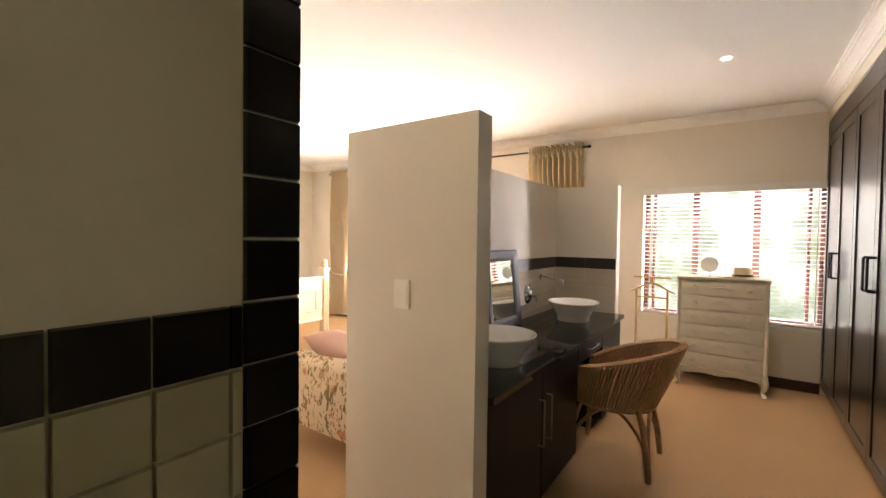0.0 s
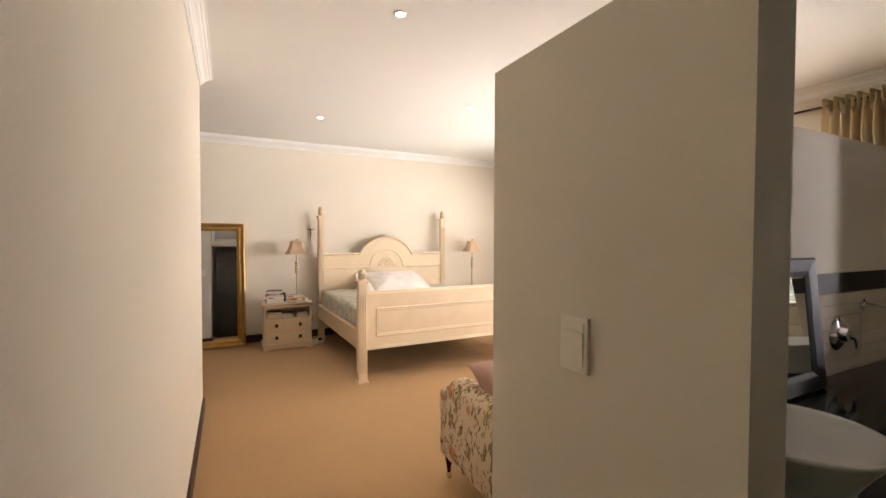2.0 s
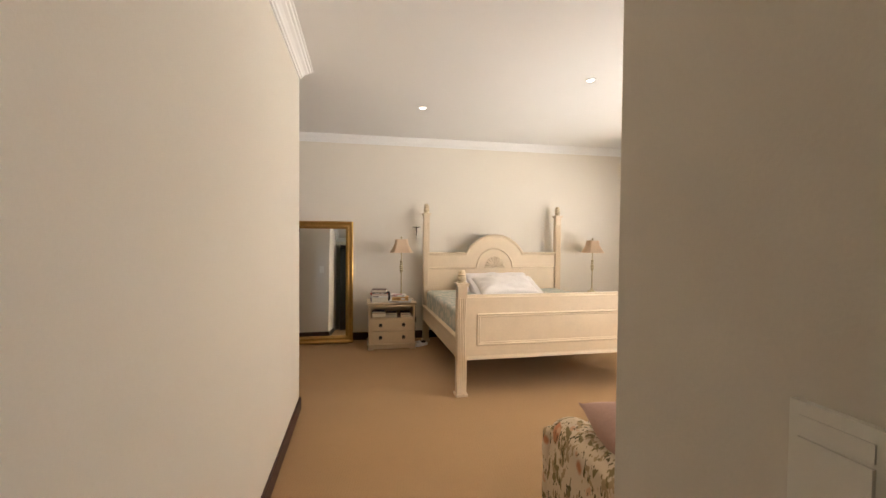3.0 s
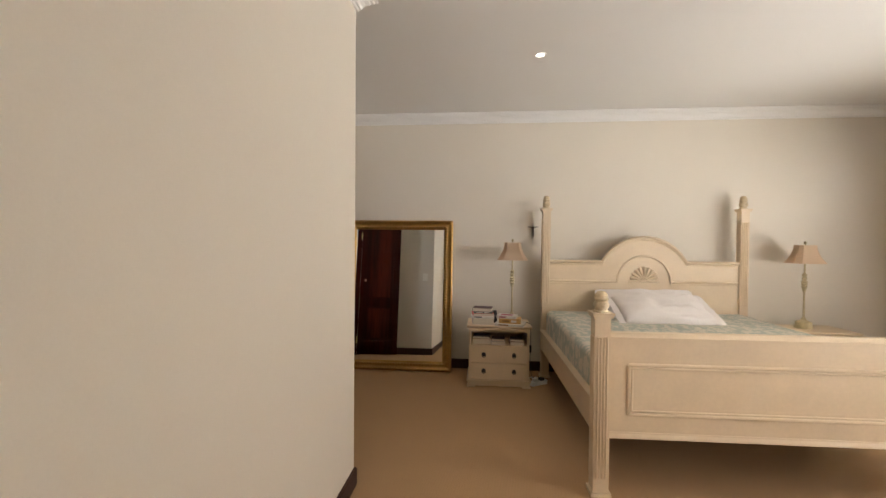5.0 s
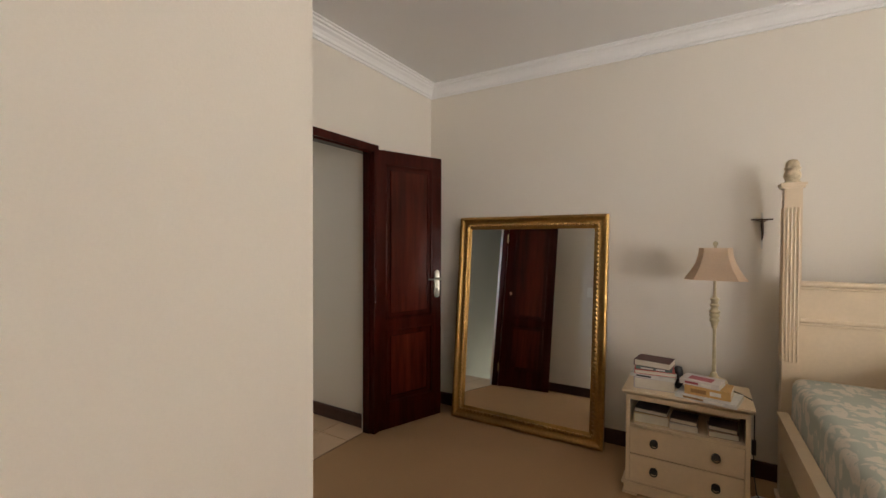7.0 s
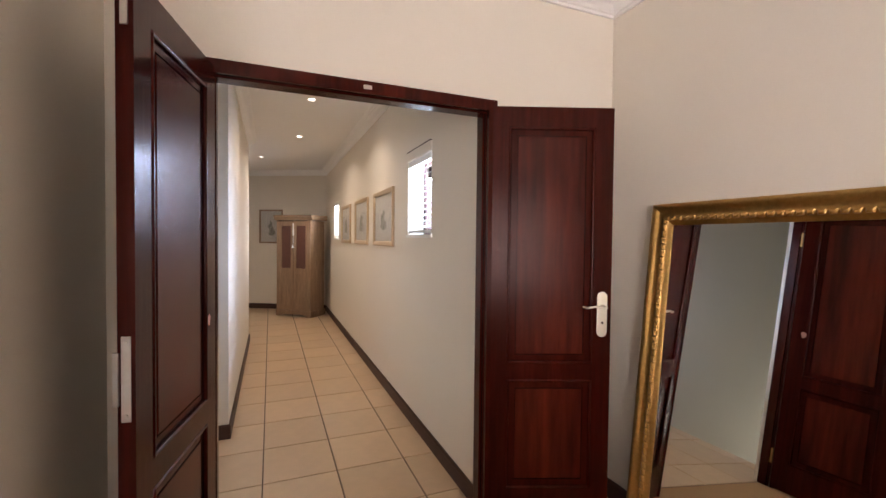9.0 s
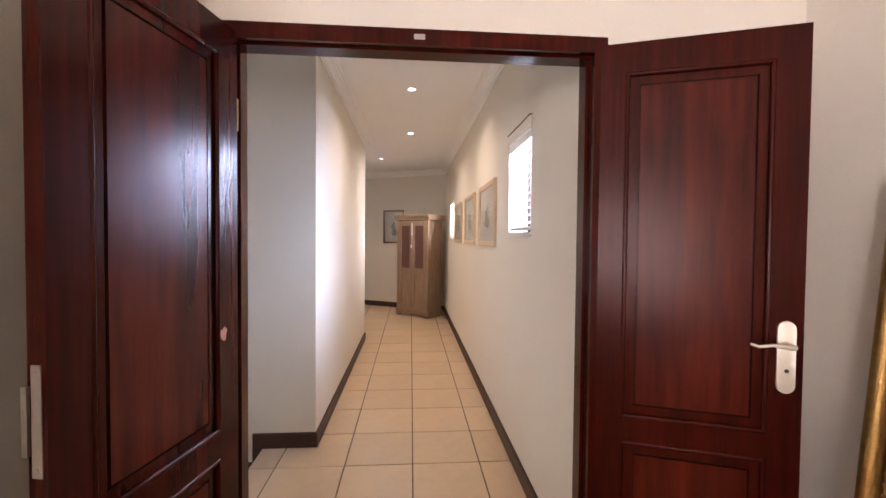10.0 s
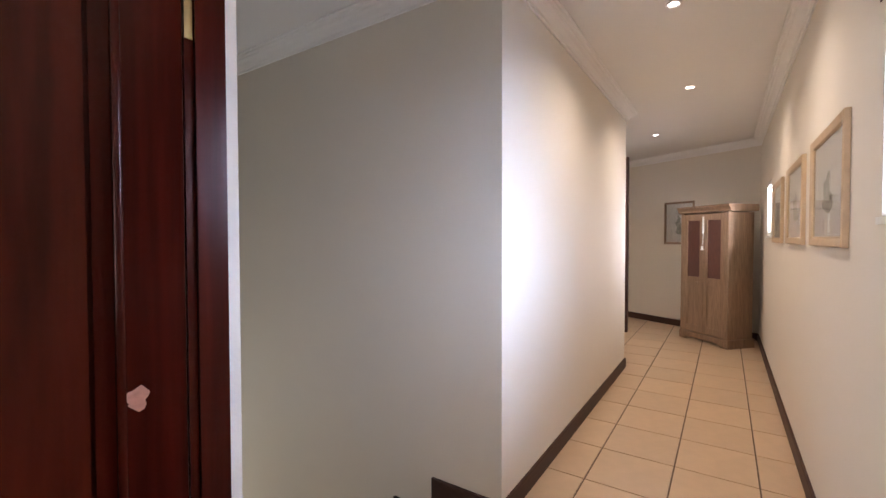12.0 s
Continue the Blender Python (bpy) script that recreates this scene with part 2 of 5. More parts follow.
# ---- the large structure ----
CEIL = 2.70
NORTH, EAST, WEST, CORNER_X, CORNER_Y = 6.37, 5.10, -0.72, 0.365, 4.11
HALL_N, HALL_S, STAIR_X, HALL_END = 5.645, 4.375, -2.17, -9.25
wall("wall_north", -0.84, EAST + 0.25, NORTH, NORTH + 0.22, 0, CEIL)
wall("wall_east", EAST, EAST + 0.25, -1.8, NORTH, 0, CEIL, holes=[(-0.93, 0.63, 0.60, 1.97), (1.80, 5.24, 0.62, 2.12)])
wall("wall_south", -2.2, EAST + 0.25, -2.02, -1.8, 0, CEIL)
wall("wall_door", WEST - 0.10, WEST, CORNER_Y - 0.11, NORTH, 0, CEIL, holes=[(4.44, 5.61, 0, 2.04)])
wall("wall_recess", WEST, CORNER_X - 0.1, CORNER_Y - 0.11, CORNER_Y, 0, CEIL)
wall("wall_dressing", CORNER_X - 0.1, CORNER_X, -1.8, CORNER_Y, 0, CEIL, holes=[(-0.95, 0.40, 0, 2.15)])
wall("wall_bathroom_north", -2.2, CORNER_X - 0.1, 0.40, 0.51, 0, CEIL)
wall("wall_bathroom_west", -2.32, -2.2, -1.8, 0.51, 0, CEIL, holes=[(-1.2, -0.2, 1.0, 2.0)])
wall("wall_bulkhead", CORNER_X, EAST, -1.0, -0.90, 2.52, CEIL)
# screen walls round the vanity
wall("screen_wall_end", 1.25, 1.354, 0.55, 1.23, 0, 1.87)
wall("screen_wall_back", 1.354, 3.80, 1.13, 1.23, 0, 1.868)
wall("screen_wall_side", 3.70, 3.80, 0.60, 1.13, 0, 1.868)
# corridor and stairwell
wall("wall_corridor_north", -9.3, WEST - 0.10, HALL_N, HALL_N + 0.22, -0.2, CEIL, holes=[(-2.10, -1.58, 1.435, 2.0), (-6.25, -5.75, 1.40, 1.98)])
wall("wall_corridor_south", -5.06, STAIR_X - 0.1, HALL_S - 0.1, HALL_S, -0.2, CEIL)
wall("wall_stair_west", STAIR_X - 0.1, STAIR_X, 0.6, HALL_S, -2.7, CEIL)
wall("wall_stair_east", -0.90, -0.80, 0.6, 4.0, -2.7, CEIL)
wall("wall_stair_south", STAIR_X - 0.1, -0.80, 0.48, 0.6, -2.7, CEIL, holes=[(-2.0, -1.0, -1.2, 0.0)])
wall("wall_landing_east", -5.16, -5.06, 2.4, HALL_S, -0.2, CEIL)
wall_end = wall("wall_corridor_end", -0.12, 0.0, -2.75, 1.12, -0.2, CEIL)
wall_end.matrix_basis = pose(-7.85, 4.75, 0, 0, 0, -28.0)
wall("wall_landing_south", -9.3, -5.06, 2.28, 2.4, -0.2, CEIL)


def slab(name, mat, label, category, *bounds):
    return tagged(part(name, box(*bounds), mat), label, category, kind="structure")


slab("ceiling", CEILING, "smooth white painted ceiling", "ceiling", -0.84, EAST + 0.25, -2.02, NORTH + 0.22, CEIL, CEIL + 0.15)
slab("ceiling_corridor", CEILING, "smooth white painted corridor ceiling", "ceiling", -9.3, -0.84, 0.52, HALL_N + 0.22, CEIL, CEIL + 0.15)
slab("ceiling_bathroom", CEILING, "plain white bathroom ceiling", "ceiling", -2.32, -0.84, -2.02, 0.52, CEIL, CEIL + 0.15)
slab("floor_carpet", CARPET, "beige looped carpet over the bedroom floor", "floor", -0.78, EAST, -1.8, NORTH, -0.15, 0)
slab("floor_bathroom", WHITE_TILE, "pale tiled bathroom floor", "floor", -2.3, -0.78, -1.8, 0.5, -0.15, 0)
floor_corridor = slab("floor_corridor", GROUT, "beige ceramic tiles with dark joints along the corridor", "floor", -9.3, -0.78, 4.03, HALL_N, -0.15, -0.005)
slab("floor_landing", FLOOR_TILE, "beige tiled landing floor", "floor", -9.3, -5.06, 2.3, 4.03, -0.15, -0.002)
slab("floor_lower", FLOOR_TILE, "beige tiled floor at the foot of the stairs", "floor", STAIR_X, -0.80, 0.5, 2.4, -2.8, -2.66)


def moulding(name, profile, path, mat, label, category, closed=False):
    """A profile of (out from the wall, height) swept along walls whose room lies on the left, with mitred corners."""
    bm = bmesh.new()
    pts = [Vector((x, y)) for x, y in path]
    n = len(pts)
    rings = []
    for i, p in enumerate(pts):
        a = pts[i - 1] if i or closed else None
        b = pts[(i + 1) % n] if i + 1 < n or closed else None
        normals = [Vector((-(q - o).y, (q - o).x)).normalized() for o, q in ((a, p), (p, b)) if o is not None and q is not None]
        m = sum(normals, Vector((0, 0)))
        m = m / m.dot(normals[0]) if len(normals) == 2 else m
        rings.append([bm.verts.new((p.x + m.x * d, p.y + m.y * d, h)) for d, h in profile])
    k = len(profile)
    for i in range(n if closed else n - 1):
        for j in range(k):
            bm.faces.new((rings[i][j], rings[i][(j + 1) % k], rings[(i + 1) % n][(j + 1) % k], rings[(i + 1) % n][j]))
    if not closed:
        bm.faces.new(rings[0])
        bm.faces.new(rings[-1][::-1])
    bmesh.ops.recalc_face_normals(bm, faces=bm.faces)
    return tagged(part(name, bm, mat), label, category, kind="structure")


CORNICE_PROFILE = [(0, -0.095), (0.012, -0.095), (0.014, -0.082), (0.024, -0.078), (0.030, -0.062), (0.044, -0.045), (0.062, -0.034), (0.066, -0.024), (0.080, -0.020), (0.084, -0.010), (0.098, -0.008), (0.098, 0.0), (0, 0)]
CORNICE_PROFILE = [(d, CEIL + h - 0.001) for d, h in CORNICE_PROFILE]
SKIRT_PROFILE = [(0, 0.001), (0.014, 0.001), (0.014, 0.088), (0.010, 0.098), (0, 0.10)]
moulding("trim_cornice", CORNICE_PROFILE, [(WEST, CORNER_Y), (CORNER_X, CORNER_Y), (CORNER_X, -0.90), (EAST, -0.90), (EAST, NORTH), (WEST, NORTH)], CORNICE, "white stepped plaster cornice round the bedroom ceiling", "cornice", closed=True)
moulding("trim_cornice_corridor", CORNICE_PROFILE, [(-0.82, HALL_N), (-7.374, HALL_N), (-9.10, 2.4)], CORNICE, "white stepped plaster cornice along the corridor", "cornice")
moulding("trim_cornice_stair", CORNICE_PROFILE, [(-5.16, 2.4), (-5.16, HALL_S), (STAIR_X, HALL_S), (STAIR_X, 0.6)], CORNICE, "white stepped plaster cornice above the stairwell", "cornice")
moulding("baseboard_recess", SKIRT_PROFILE, [(WEST, 4.38), (WEST, CORNER_Y), (CORNER_X, CORNER_Y), (CORNER_X, 0.41)], SKIRTING, "dark stained wooden skirting board", "baseboard")
moulding("baseboard_bedroom", SKIRT_PROFILE, [(EAST, -0.90), (EAST, NORTH), (WEST, NORTH), (WEST, 5.65)], SKIRTING, "dark stained wooden skirting board round the bedroom", "baseboard")
moulding("baseboard_corridor", SKIRT_PROFILE, [(-0.82, HALL_N), (-7.374, HALL_N), (-9.10, 2.4)], SKIRTING, "dark stained wooden skirting board along the corridor", "baseboard")
moulding("baseboard_stair", SKIRT_PROFILE, [(-5.16, 2.4), (-5.16, HALL_S), (STAIR_X, HALL_S), (STAIR_X, 3.97)], SKIRTING, "dark stained wooden skirting board turning to the stairs", "baseboard")

# stairs down from the corridor, each step with its stepped skirting
RISER, GOING, NOSE_Y = 0.19, 0.265, 4.03
stairs = thing("stairs", "beige tiled stairs going down beside a painted wall", "stairs", kind="structure")
for i in range(12):
    y1 = NOSE_Y - i * GOING
    z = -(i + 1) * RISER
    part("step", box(STAIR_X, -0.80, y1 - GOING - 0.02, y1, z - RISER, z), FLOOR_TILE, stairs)
    if i < 7:
        bm = box(STAIR_X, STAIR_X + 0.014, y1 - 0.06 - GOING, y1 - 0.06, z + 0.001, z + 0.10)
        box(STAIR_X, STAIR_X + 0.014, y1 - 0.06, y1 - 0.001, z + 0.001, z + RISER + 0.10, bm)
        part("skirting_board", bm, SKIRTING, stairs)


# ---- windows: red-brown frames, clear panes, white slatted blinds ----
GLASS = bpy.data.materials.new("window_glass")
GLASS.use_nodes = True
_g = GLASS.node_tree.nodes["Principled BSDF"]
_g.inputs["Transmission Weight"].default_value, _g.inputs["Roughness"].default_value, _g.inputs["IOR"].default_value = 1.0, 0.0, 1.05


def window(name, origin, width, height, mullions, label, turn):
    """A window whose frame stands in the xz plane, x along the wall, y outwards."""
    root = thing(name, label, "window", pose(*origin, 0, 0, turn), kind="structure")
    bm = bmesh.new()
    w = 0.045
    for x0, x1, z0, z1 in ((0, width, 0, w), (0, width, height - w, height), (0, w, w, height - w), (width - w, width, w, height - w)):
        box(x0, x1, 0.13, 0.18, z0, z1, bm)
    part("window_frame", bm, RED_FRAME, root)
    edges = [w] + [m for m in mullions] + [width - w]
    for m in mullions:
        half = 0.03 if 0.2 < m < width - 0.2 else 0.013
        part("mullion", box(m - half, m + half, 0.125, 0.185, w, height - w), RED_FRAME, root)
    for a, b in zip(edges, edges[1:]):
        pane = part("pane", box(a, b, 0.153, 0.157, w, height - w), GLASS, root)
        pane.visible_shadow = False
    part("window_sill", box(-0.02, width + 0.02, -0.010, 0.13, -0.022, 0.0), WHITE_WOOD, root, bevel=0.004)
    return root


def blind(name, origin, width, height, turn, tilt, label):
    root = thing(name, label, "window blind", pose(*origin, 0, 0, turn), group="slatted blinds")
    part("head_rail", box(0.005, width - 0.005, 0.005, 0.05, height - 0.045, height - 0.004), WHITE_WOOD, root, bevel=0.003)
    if width > 1:
        part("valance", box(-0.012, width + 0.012, -0.022, 0.003, height - 0.055, height + 0.012), WHITE_WOOD, root, bevel=0.004)
    part("bottom_rail", box(0.008, width - 0.008, 0.010, 0.045, 0.012, 0.030), WHITE_WOOD, root, bevel=0.003)
    pitch = 0.042
    slat = box(0.01, width - 0.01, -0.022, 0.022, -0.0013, 0.0013)
    first = None
    for i in range(int((height - 0.08) / pitch)):
        at = pose(0, 0.028, 0.055 + i * pitch, tilt + random.uniform(-1.5, 1.5), 0, 0)
        if first is None:
            first = part("slat", slat, WHITE_WOOD, root, at=at)
        else:
            ob = new("slat", first.data)
            ob.parent, ob.matrix_basis = root, at
    for k in range(max(2, round(width / 0.45))):
        x = 0.07 + (width - 0.14) * k / (max(2, round(width / 0.45)) - 1)
        part("ladder_tape", box(x - 0.004, x + 0.004, 0.003, 0.006, 0.02, height - 0.03), CORD, root)
    return root


CORD = material("blind_cord", (0.62, 0.58, 0.50), 0.8, grain=0.1)
window("window_1", (EAST, 0.63, 0.60), 1.56, 1.37, [0.098, 0.50, 1.03, 1.435], "dressing room window with red-brown frame over a white sill", -90)
blind("slatted_blind", (EAST - 0.012, 0.62, 0.60), 1.54, 1.36, -90, -8, "white slatted blind with open slats in the dressing window")
window("window_2", (EAST, 5.24, 0.62), 3.44, 1.5, [0.86, 1.72, 2.58], "wide bedroom window with red-brown frame", -90)
blind("slatted_blind", (EAST - 0.012, 5.23, 0.62), 3.42, 1.49, -90, -22, "wide white slatted blind beside the bedroom curtain")
window_3 = window("window_3", (-2.10, HALL_N, 1.435), 0.52, 0.565, [], "small corridor window high in the wall", 0)
blind("slatted_blind", (-2.095, HALL_N - 0.004, 1.437), 0.51, 0.56, 0, 25, "small white slatted blind in the corridor window")
part("pelmet", box(0, 0.52, -0.010, 0.0, 0.566, 0.632), PLASTER, window_3, bevel=0.002)
# thin dark strip along the pelmet's top edge
part("pelmet_rail", box(-0.004, 0.524, -0.014, 0.0, 0.6325, 0.638), SKIRTING, window_3, "thin dark strip")
window("window_4", (-6.25, HALL_N, 1.40), 0.50, 0.58, [], "small window at the corridor's end", 0)
blind("slatted_blind", (-6.245, HALL_N - 0.004, 1.402), 0.49, 0.575, 0, 18, "small white slatted blind in the far corridor window")
# unseen, added as an opening for the stairwell lamp
window("window_6", (-1.0, 0.6, -1.2), 1.0, 1.2, [0.5], "unseen stairwell window below the corridor, added for light", 180)
# unseen, added as an opening for the bathroom's fill lamp
window("window_5", (-2.2, -1.2, 1.0), 1.0, 1.0, [0.5], "unseen bathroom window, added to let fill light in", 90)

# garden beyond the glass
slab("ground", material("garden_soil", (0.16, 0.15, 0.09), 0.95, grain=0.4, scale=3, blotch=0.3), "pale dry garden ground outside the windows", "ground", -60, 60, -60, 60, -3.2, -3.0)
# foliage backdrop glows by itself, outdoor brightness is put into its colours
GARDEN = bpy.data.materials.new("garden_glow")
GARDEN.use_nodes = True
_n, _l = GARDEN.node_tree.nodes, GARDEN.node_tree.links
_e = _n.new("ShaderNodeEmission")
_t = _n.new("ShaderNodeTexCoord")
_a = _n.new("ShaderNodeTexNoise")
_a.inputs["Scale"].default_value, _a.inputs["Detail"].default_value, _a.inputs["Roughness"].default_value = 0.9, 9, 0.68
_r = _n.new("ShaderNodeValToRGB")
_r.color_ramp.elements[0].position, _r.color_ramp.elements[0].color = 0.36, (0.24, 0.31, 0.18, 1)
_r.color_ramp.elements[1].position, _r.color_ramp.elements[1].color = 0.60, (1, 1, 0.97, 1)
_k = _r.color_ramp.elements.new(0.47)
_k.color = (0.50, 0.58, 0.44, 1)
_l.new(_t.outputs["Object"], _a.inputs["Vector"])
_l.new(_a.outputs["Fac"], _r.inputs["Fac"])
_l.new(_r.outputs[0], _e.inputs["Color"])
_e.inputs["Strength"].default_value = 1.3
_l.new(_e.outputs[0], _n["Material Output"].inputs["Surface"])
slab("backdrop", GARDEN, "self-glowing backdrop of pale garden foliage beyond the windows", "backdrop", 9.0, 9.1, -9, 11, -3, 6.5)


# ---- bedroom doors ----
def leaf(name, hinge, turn, lock_side, label, W):
    """A panelled leaf that hangs at its left end; local y is its thickness, its seen face at y = 0."""
    H, D = 2.028, 0.04
    door = thing(name, label, "door", pose(*hinge, 0.010, 0, 0, turn) if len(hinge) == 2 else pose(*hinge, 0, 0, turn), kind="structure")
    stile, top, mid, low = 0.088, 0.095, (0.722, 0.800), 0.19
    bm = bmesh.new()
    for b in ((0, stile, 0, H), (W - stile, W, 0, H), (stile, W - stile, H - top, H), (stile, W - stile, mid[0], mid[1]), (stile, W - stile, 0, low)):
        box(b[0], b[1], 0, D, b[2], b[3], bm)
    part("door_frame", bm, MAHOGANY, door, bevel=0.003)
    for z0, z1 in ((low, mid[0]), (mid[1], H - top)):
        panel = part("panel", box(stile, W - stile, 0.019, D - 0.019, z0, z1), MAHOGANY, door)
        m, g = 0.040, 0.047
        margin = bmesh.new()
        for a, b, lo, hi in ((stile, stile + m, z0, z1), (W - stile - m, W - stile, z0, z1), (stile + m, W - stile - m, z0, z0 + m), (stile + m, W - stile - m, z1 - m, z1)):
            box(a, b, 0.009, D - 0.009, lo, hi, margin)
        part("panel_margin", margin, MAHOGANY, panel, bevel=0.0015)
        part("raised_field", box(stile + g, W - stile - g, 0.007, D - 0.007, z0 + g, z1 - g), FIGURED, panel, bevel=0.002)
        bead = bmesh.new()
        for y in (0.004, D - 0.004):
            ring = [(stile + 0.006, y, z0 + 0.006), (W - stile - 0.006, y, z0 + 0.006), (W - stile - 0.006, y, z1 - 0.006), (stile + 0.006, y, z1 - 0.006)]
            for p, q in zip(ring, ring[1:] + ring[:1]):
                tube([p, q], 0.008, 8, bead)
        part("beading", bead, MAHOGANY, door, smooth=True)
    if lock_side == "handle":
        for side, y in ((-1, -0.004), (1, D + 0.004)):
            plate = part("handle_plate", prism([(x, z) for x, z in arc(W - 0.045, 1.125, 0.024, 0, 180, 8) + arc(W - 0.045, 0.955, 0.024, 180, 360, 8)], 0.008), HANDLE_METAL, door, "pale satin metal backplate", at=pose(0, y - 0.004, 0), bevel=0.002)
            part("lever", tube([(W - 0.045, 0, 1.080), (W - 0.045, side * 0.045, 1.080), (W - 0.06, side * 0.05, 1.080), (W - 0.10, side * 0.05, 1.085), (W - 0.135, side * 0.05, 1.078), (W - 0.155, side * 0.048, 1.085)], [0.008, 0.008, 0.007, 0.005, 0.0045, 0.004], 10), HANDLE_METAL, plate, smooth=True)
            part("keyhole", lathe([(0, 0), (0.006, 0), (0.006, 0.002), (0, 0.002)], 12), SKIRTING, plate, at=pose(W - 0.045, 0.004 + side * 0.005, 1.000, 90, 0, 0))
        part("lock_plate", box(W, W + 0.003, 0.008, 0.032, 0.935, 1.155), STEEL, door, "steel lock faceplate", bevel=0.001)
    else:
        bm = box(W, W + 0.002, 0.009, 0.030, 0.94, 1.15)
        box(W - 0.002, W + 0.006, -0.008, 0.004, 0.98, 1.11, bm)
        part("strike_plate", bm, STEEL, door, "steel strike plate on the edge")
        for z in (0.955, 1.135):
            part("screw", lathe([(0, 0), (0.005, 0), (0.004, 0.002), (0, 0.002)], 10), STEEL, door, at=pose(W + 0.003, 0.02, z, 0, 90, 0))
        part("bolt", box(W, W + 0.004, 0.012, 0.028, 1.90, 2.0), STEEL, door, "small flush bolt")
    return door


HANDLE_METAL = material("pale_satin_brass", (0.74, 0.68, 0.55), 0.34, metal=0.55, grain=0.06, scale=70)
GOLD_METAL = material("brass", (0.62, 0.44, 0.18), 0.35, metal=1.0, grain=0.08, scale=60)
frame_1 = thing("door_frame_1", "dark red-brown wooden frame of the double door", "door frame", kind="structure")
for y0, y1, stop0, stop1 in ((4.385, 4.4395, 4.4405, 4.452), (5.600, 5.645, 5.587, 5.6095)):
    jamb = part("jamb", box(WEST + 0.003, WEST + 0.028, y0, y1, 0.001, 2.014), MAHOGANY, frame_1, bevel=0.004)
    part("door_stop", box(WEST - 0.070, WEST - 0.014, stop0, stop1, 0.001, 2.006), MAHOGANY, jamb, bevel=0.003)
    part("rebate", box(WEST - 0.014, WEST + 0.002, stop0 if y0 < 5 else stop0 + 0.010, stop1 - 0.008 if y0 < 5 else stop1, 0.001, 2.006), MAHOGANY, jamb)
part("head", box(WEST + 0.003, WEST + 0.028, 4.385, 5.645, 2.014, 2.066), MAHOGANY, frame_1, bevel=0.004)
part("head_stop", box(WEST - 0.070, WEST - 0.002, 4.4405, 5.6085, 2.006, 2.0385), MAHOGANY, frame_1, bevel=0.003)
for z in (0.17, 1.735):
    part("hinge", box(WEST - 0.012, WEST + 0.002, 4.4442, 4.4462, z, z + 0.10), GOLD_METAL, frame_1, "brass hinge plate", bevel=0.0006)
catch = part("catch", box(WEST + 0.028, WEST + 0.031, 5.005, 5.040, 2.032, 2.048), STEEL, frame_1, "small steel bolt keeper")
part("screw", lathe([(0, 0), (0.004, 0), (0.003, 0.003), (0, 0.003)], 8), STEEL, catch, at=pose(WEST + 0.032, 5.025, 2.040, 0, 90, 0))
door_1 = leaf("door_1", (WEST + 0.024, 5.612), 69.3, "handle", "dark red-brown panelled door leaf, open, with steel lever handle", 0.592)
door_2 = leaf("door_2", (WEST + 0.002, 4.411), -11.0, "strike", "dark red-brown panelled door leaf, open, with chipped varnish", 0.585)
chip = bmesh.new()
chip.faces.new([chip.verts.new((0.074 + (0.016 + 0.004 * math.sin(5 * a)) * math.cos(a), 0.0408, 1.095 + (0.020 + 0.005 * math.sin(3 * a + 1)) * math.sin(a))) for a in [2 * math.pi * i / 18 for i in range(18)]])
part("bare_patch", chip, material("bare_wood", (0.42, 0.20, 0.13), 0.8, grain=0.2, scale=80), door_2, "bare pinkish wood where varnish chipped")


# ---- patterned cloth ----
def patterned(name, base, layers, rough=0.9, bump=0.25):
    """Cloth with printed motifs: layers of (colour, scale, threshold, warp, stretch), each a scatter of soft-edged shapes."""
    m = bpy.data.materials.new(name)
    m.use_nodes = True
    nodes, links = m.node_tree.nodes, m.node_tree.links
    p = nodes["Principled BSDF"]
    p.inputs["Roughness"].default_value, p.inputs["Specular IOR Level"].default_value = rough, 0.15
    coords = nodes.new("ShaderNodeTexCoord")
    last = None
    for color, scale, threshold, warp, stretch in layers:
        mapping = nodes.new("ShaderNodeMapping")
        mapping.inputs["Scale"].default_value = stretch
        mapping.inputs["Location"].default_value = (scale * 0.13, scale * 0.29, scale * 0.07)
        links.new(coords.outputs["Object"], mapping.inputs["Vector"])
        n = nodes.new("ShaderNodeTexNoise")
        n.inputs["Scale"].default_value, n.inputs["Detail"].default_value = scale * 1.6, 2
        links.new(mapping.outputs[0], n.inputs["Vector"])
        add = nodes.new("ShaderNodeVectorMath")
        add.operation = "MULTIPLY_ADD"
        add.inputs[1].default_value = (warp, warp, warp)
        links.new(n.outputs["Color"], add.inputs[0])
        links.new(mapping.outputs[0], add.inputs[2])
        v = nodes.new("ShaderNodeTexVoronoi")
        v.inputs["Scale"].default_value = scale
        links.new(add.outputs[0], v.inputs["Vector"])
        r = nodes.new("ShaderNodeMapRange")
        r.inputs["From Min"].default_value, r.inputs["From Max"].default_value = threshold, threshold + 0.06
        r.inputs["To Min"].default_value, r.inputs["To Max"].default_value = 1, 0
        links.new(v.outputs["Distance"], r.inputs["Value"])
        mix = nodes.new("ShaderNodeMix")
        mix.data_type = "RGBA"
        if last is None:
            mix.inputs[6].default_value = (*base, 1)
        else:
            links.new(last, mix.inputs[6])
        mix.inputs[7].default_value = (*color, 1)
        links.new(r.outputs[0], mix.inputs[0])
        last = mix.outputs[2]
    links.new(last, p.inputs["Base Color"])
    weave = nodes.new("ShaderNodeTexNoise")
    weave.inputs["Scale"].default_value = 220
    links.new(coords.outputs["Object"], weave.inputs["Vector"])
    b = nodes.new("ShaderNodeBump")
    b.inputs["Strength"].default_value, b.inputs["Distance"].default_value = bump, 0.004
    links.new(weave.outputs["Fac"], b.inputs["Height"])
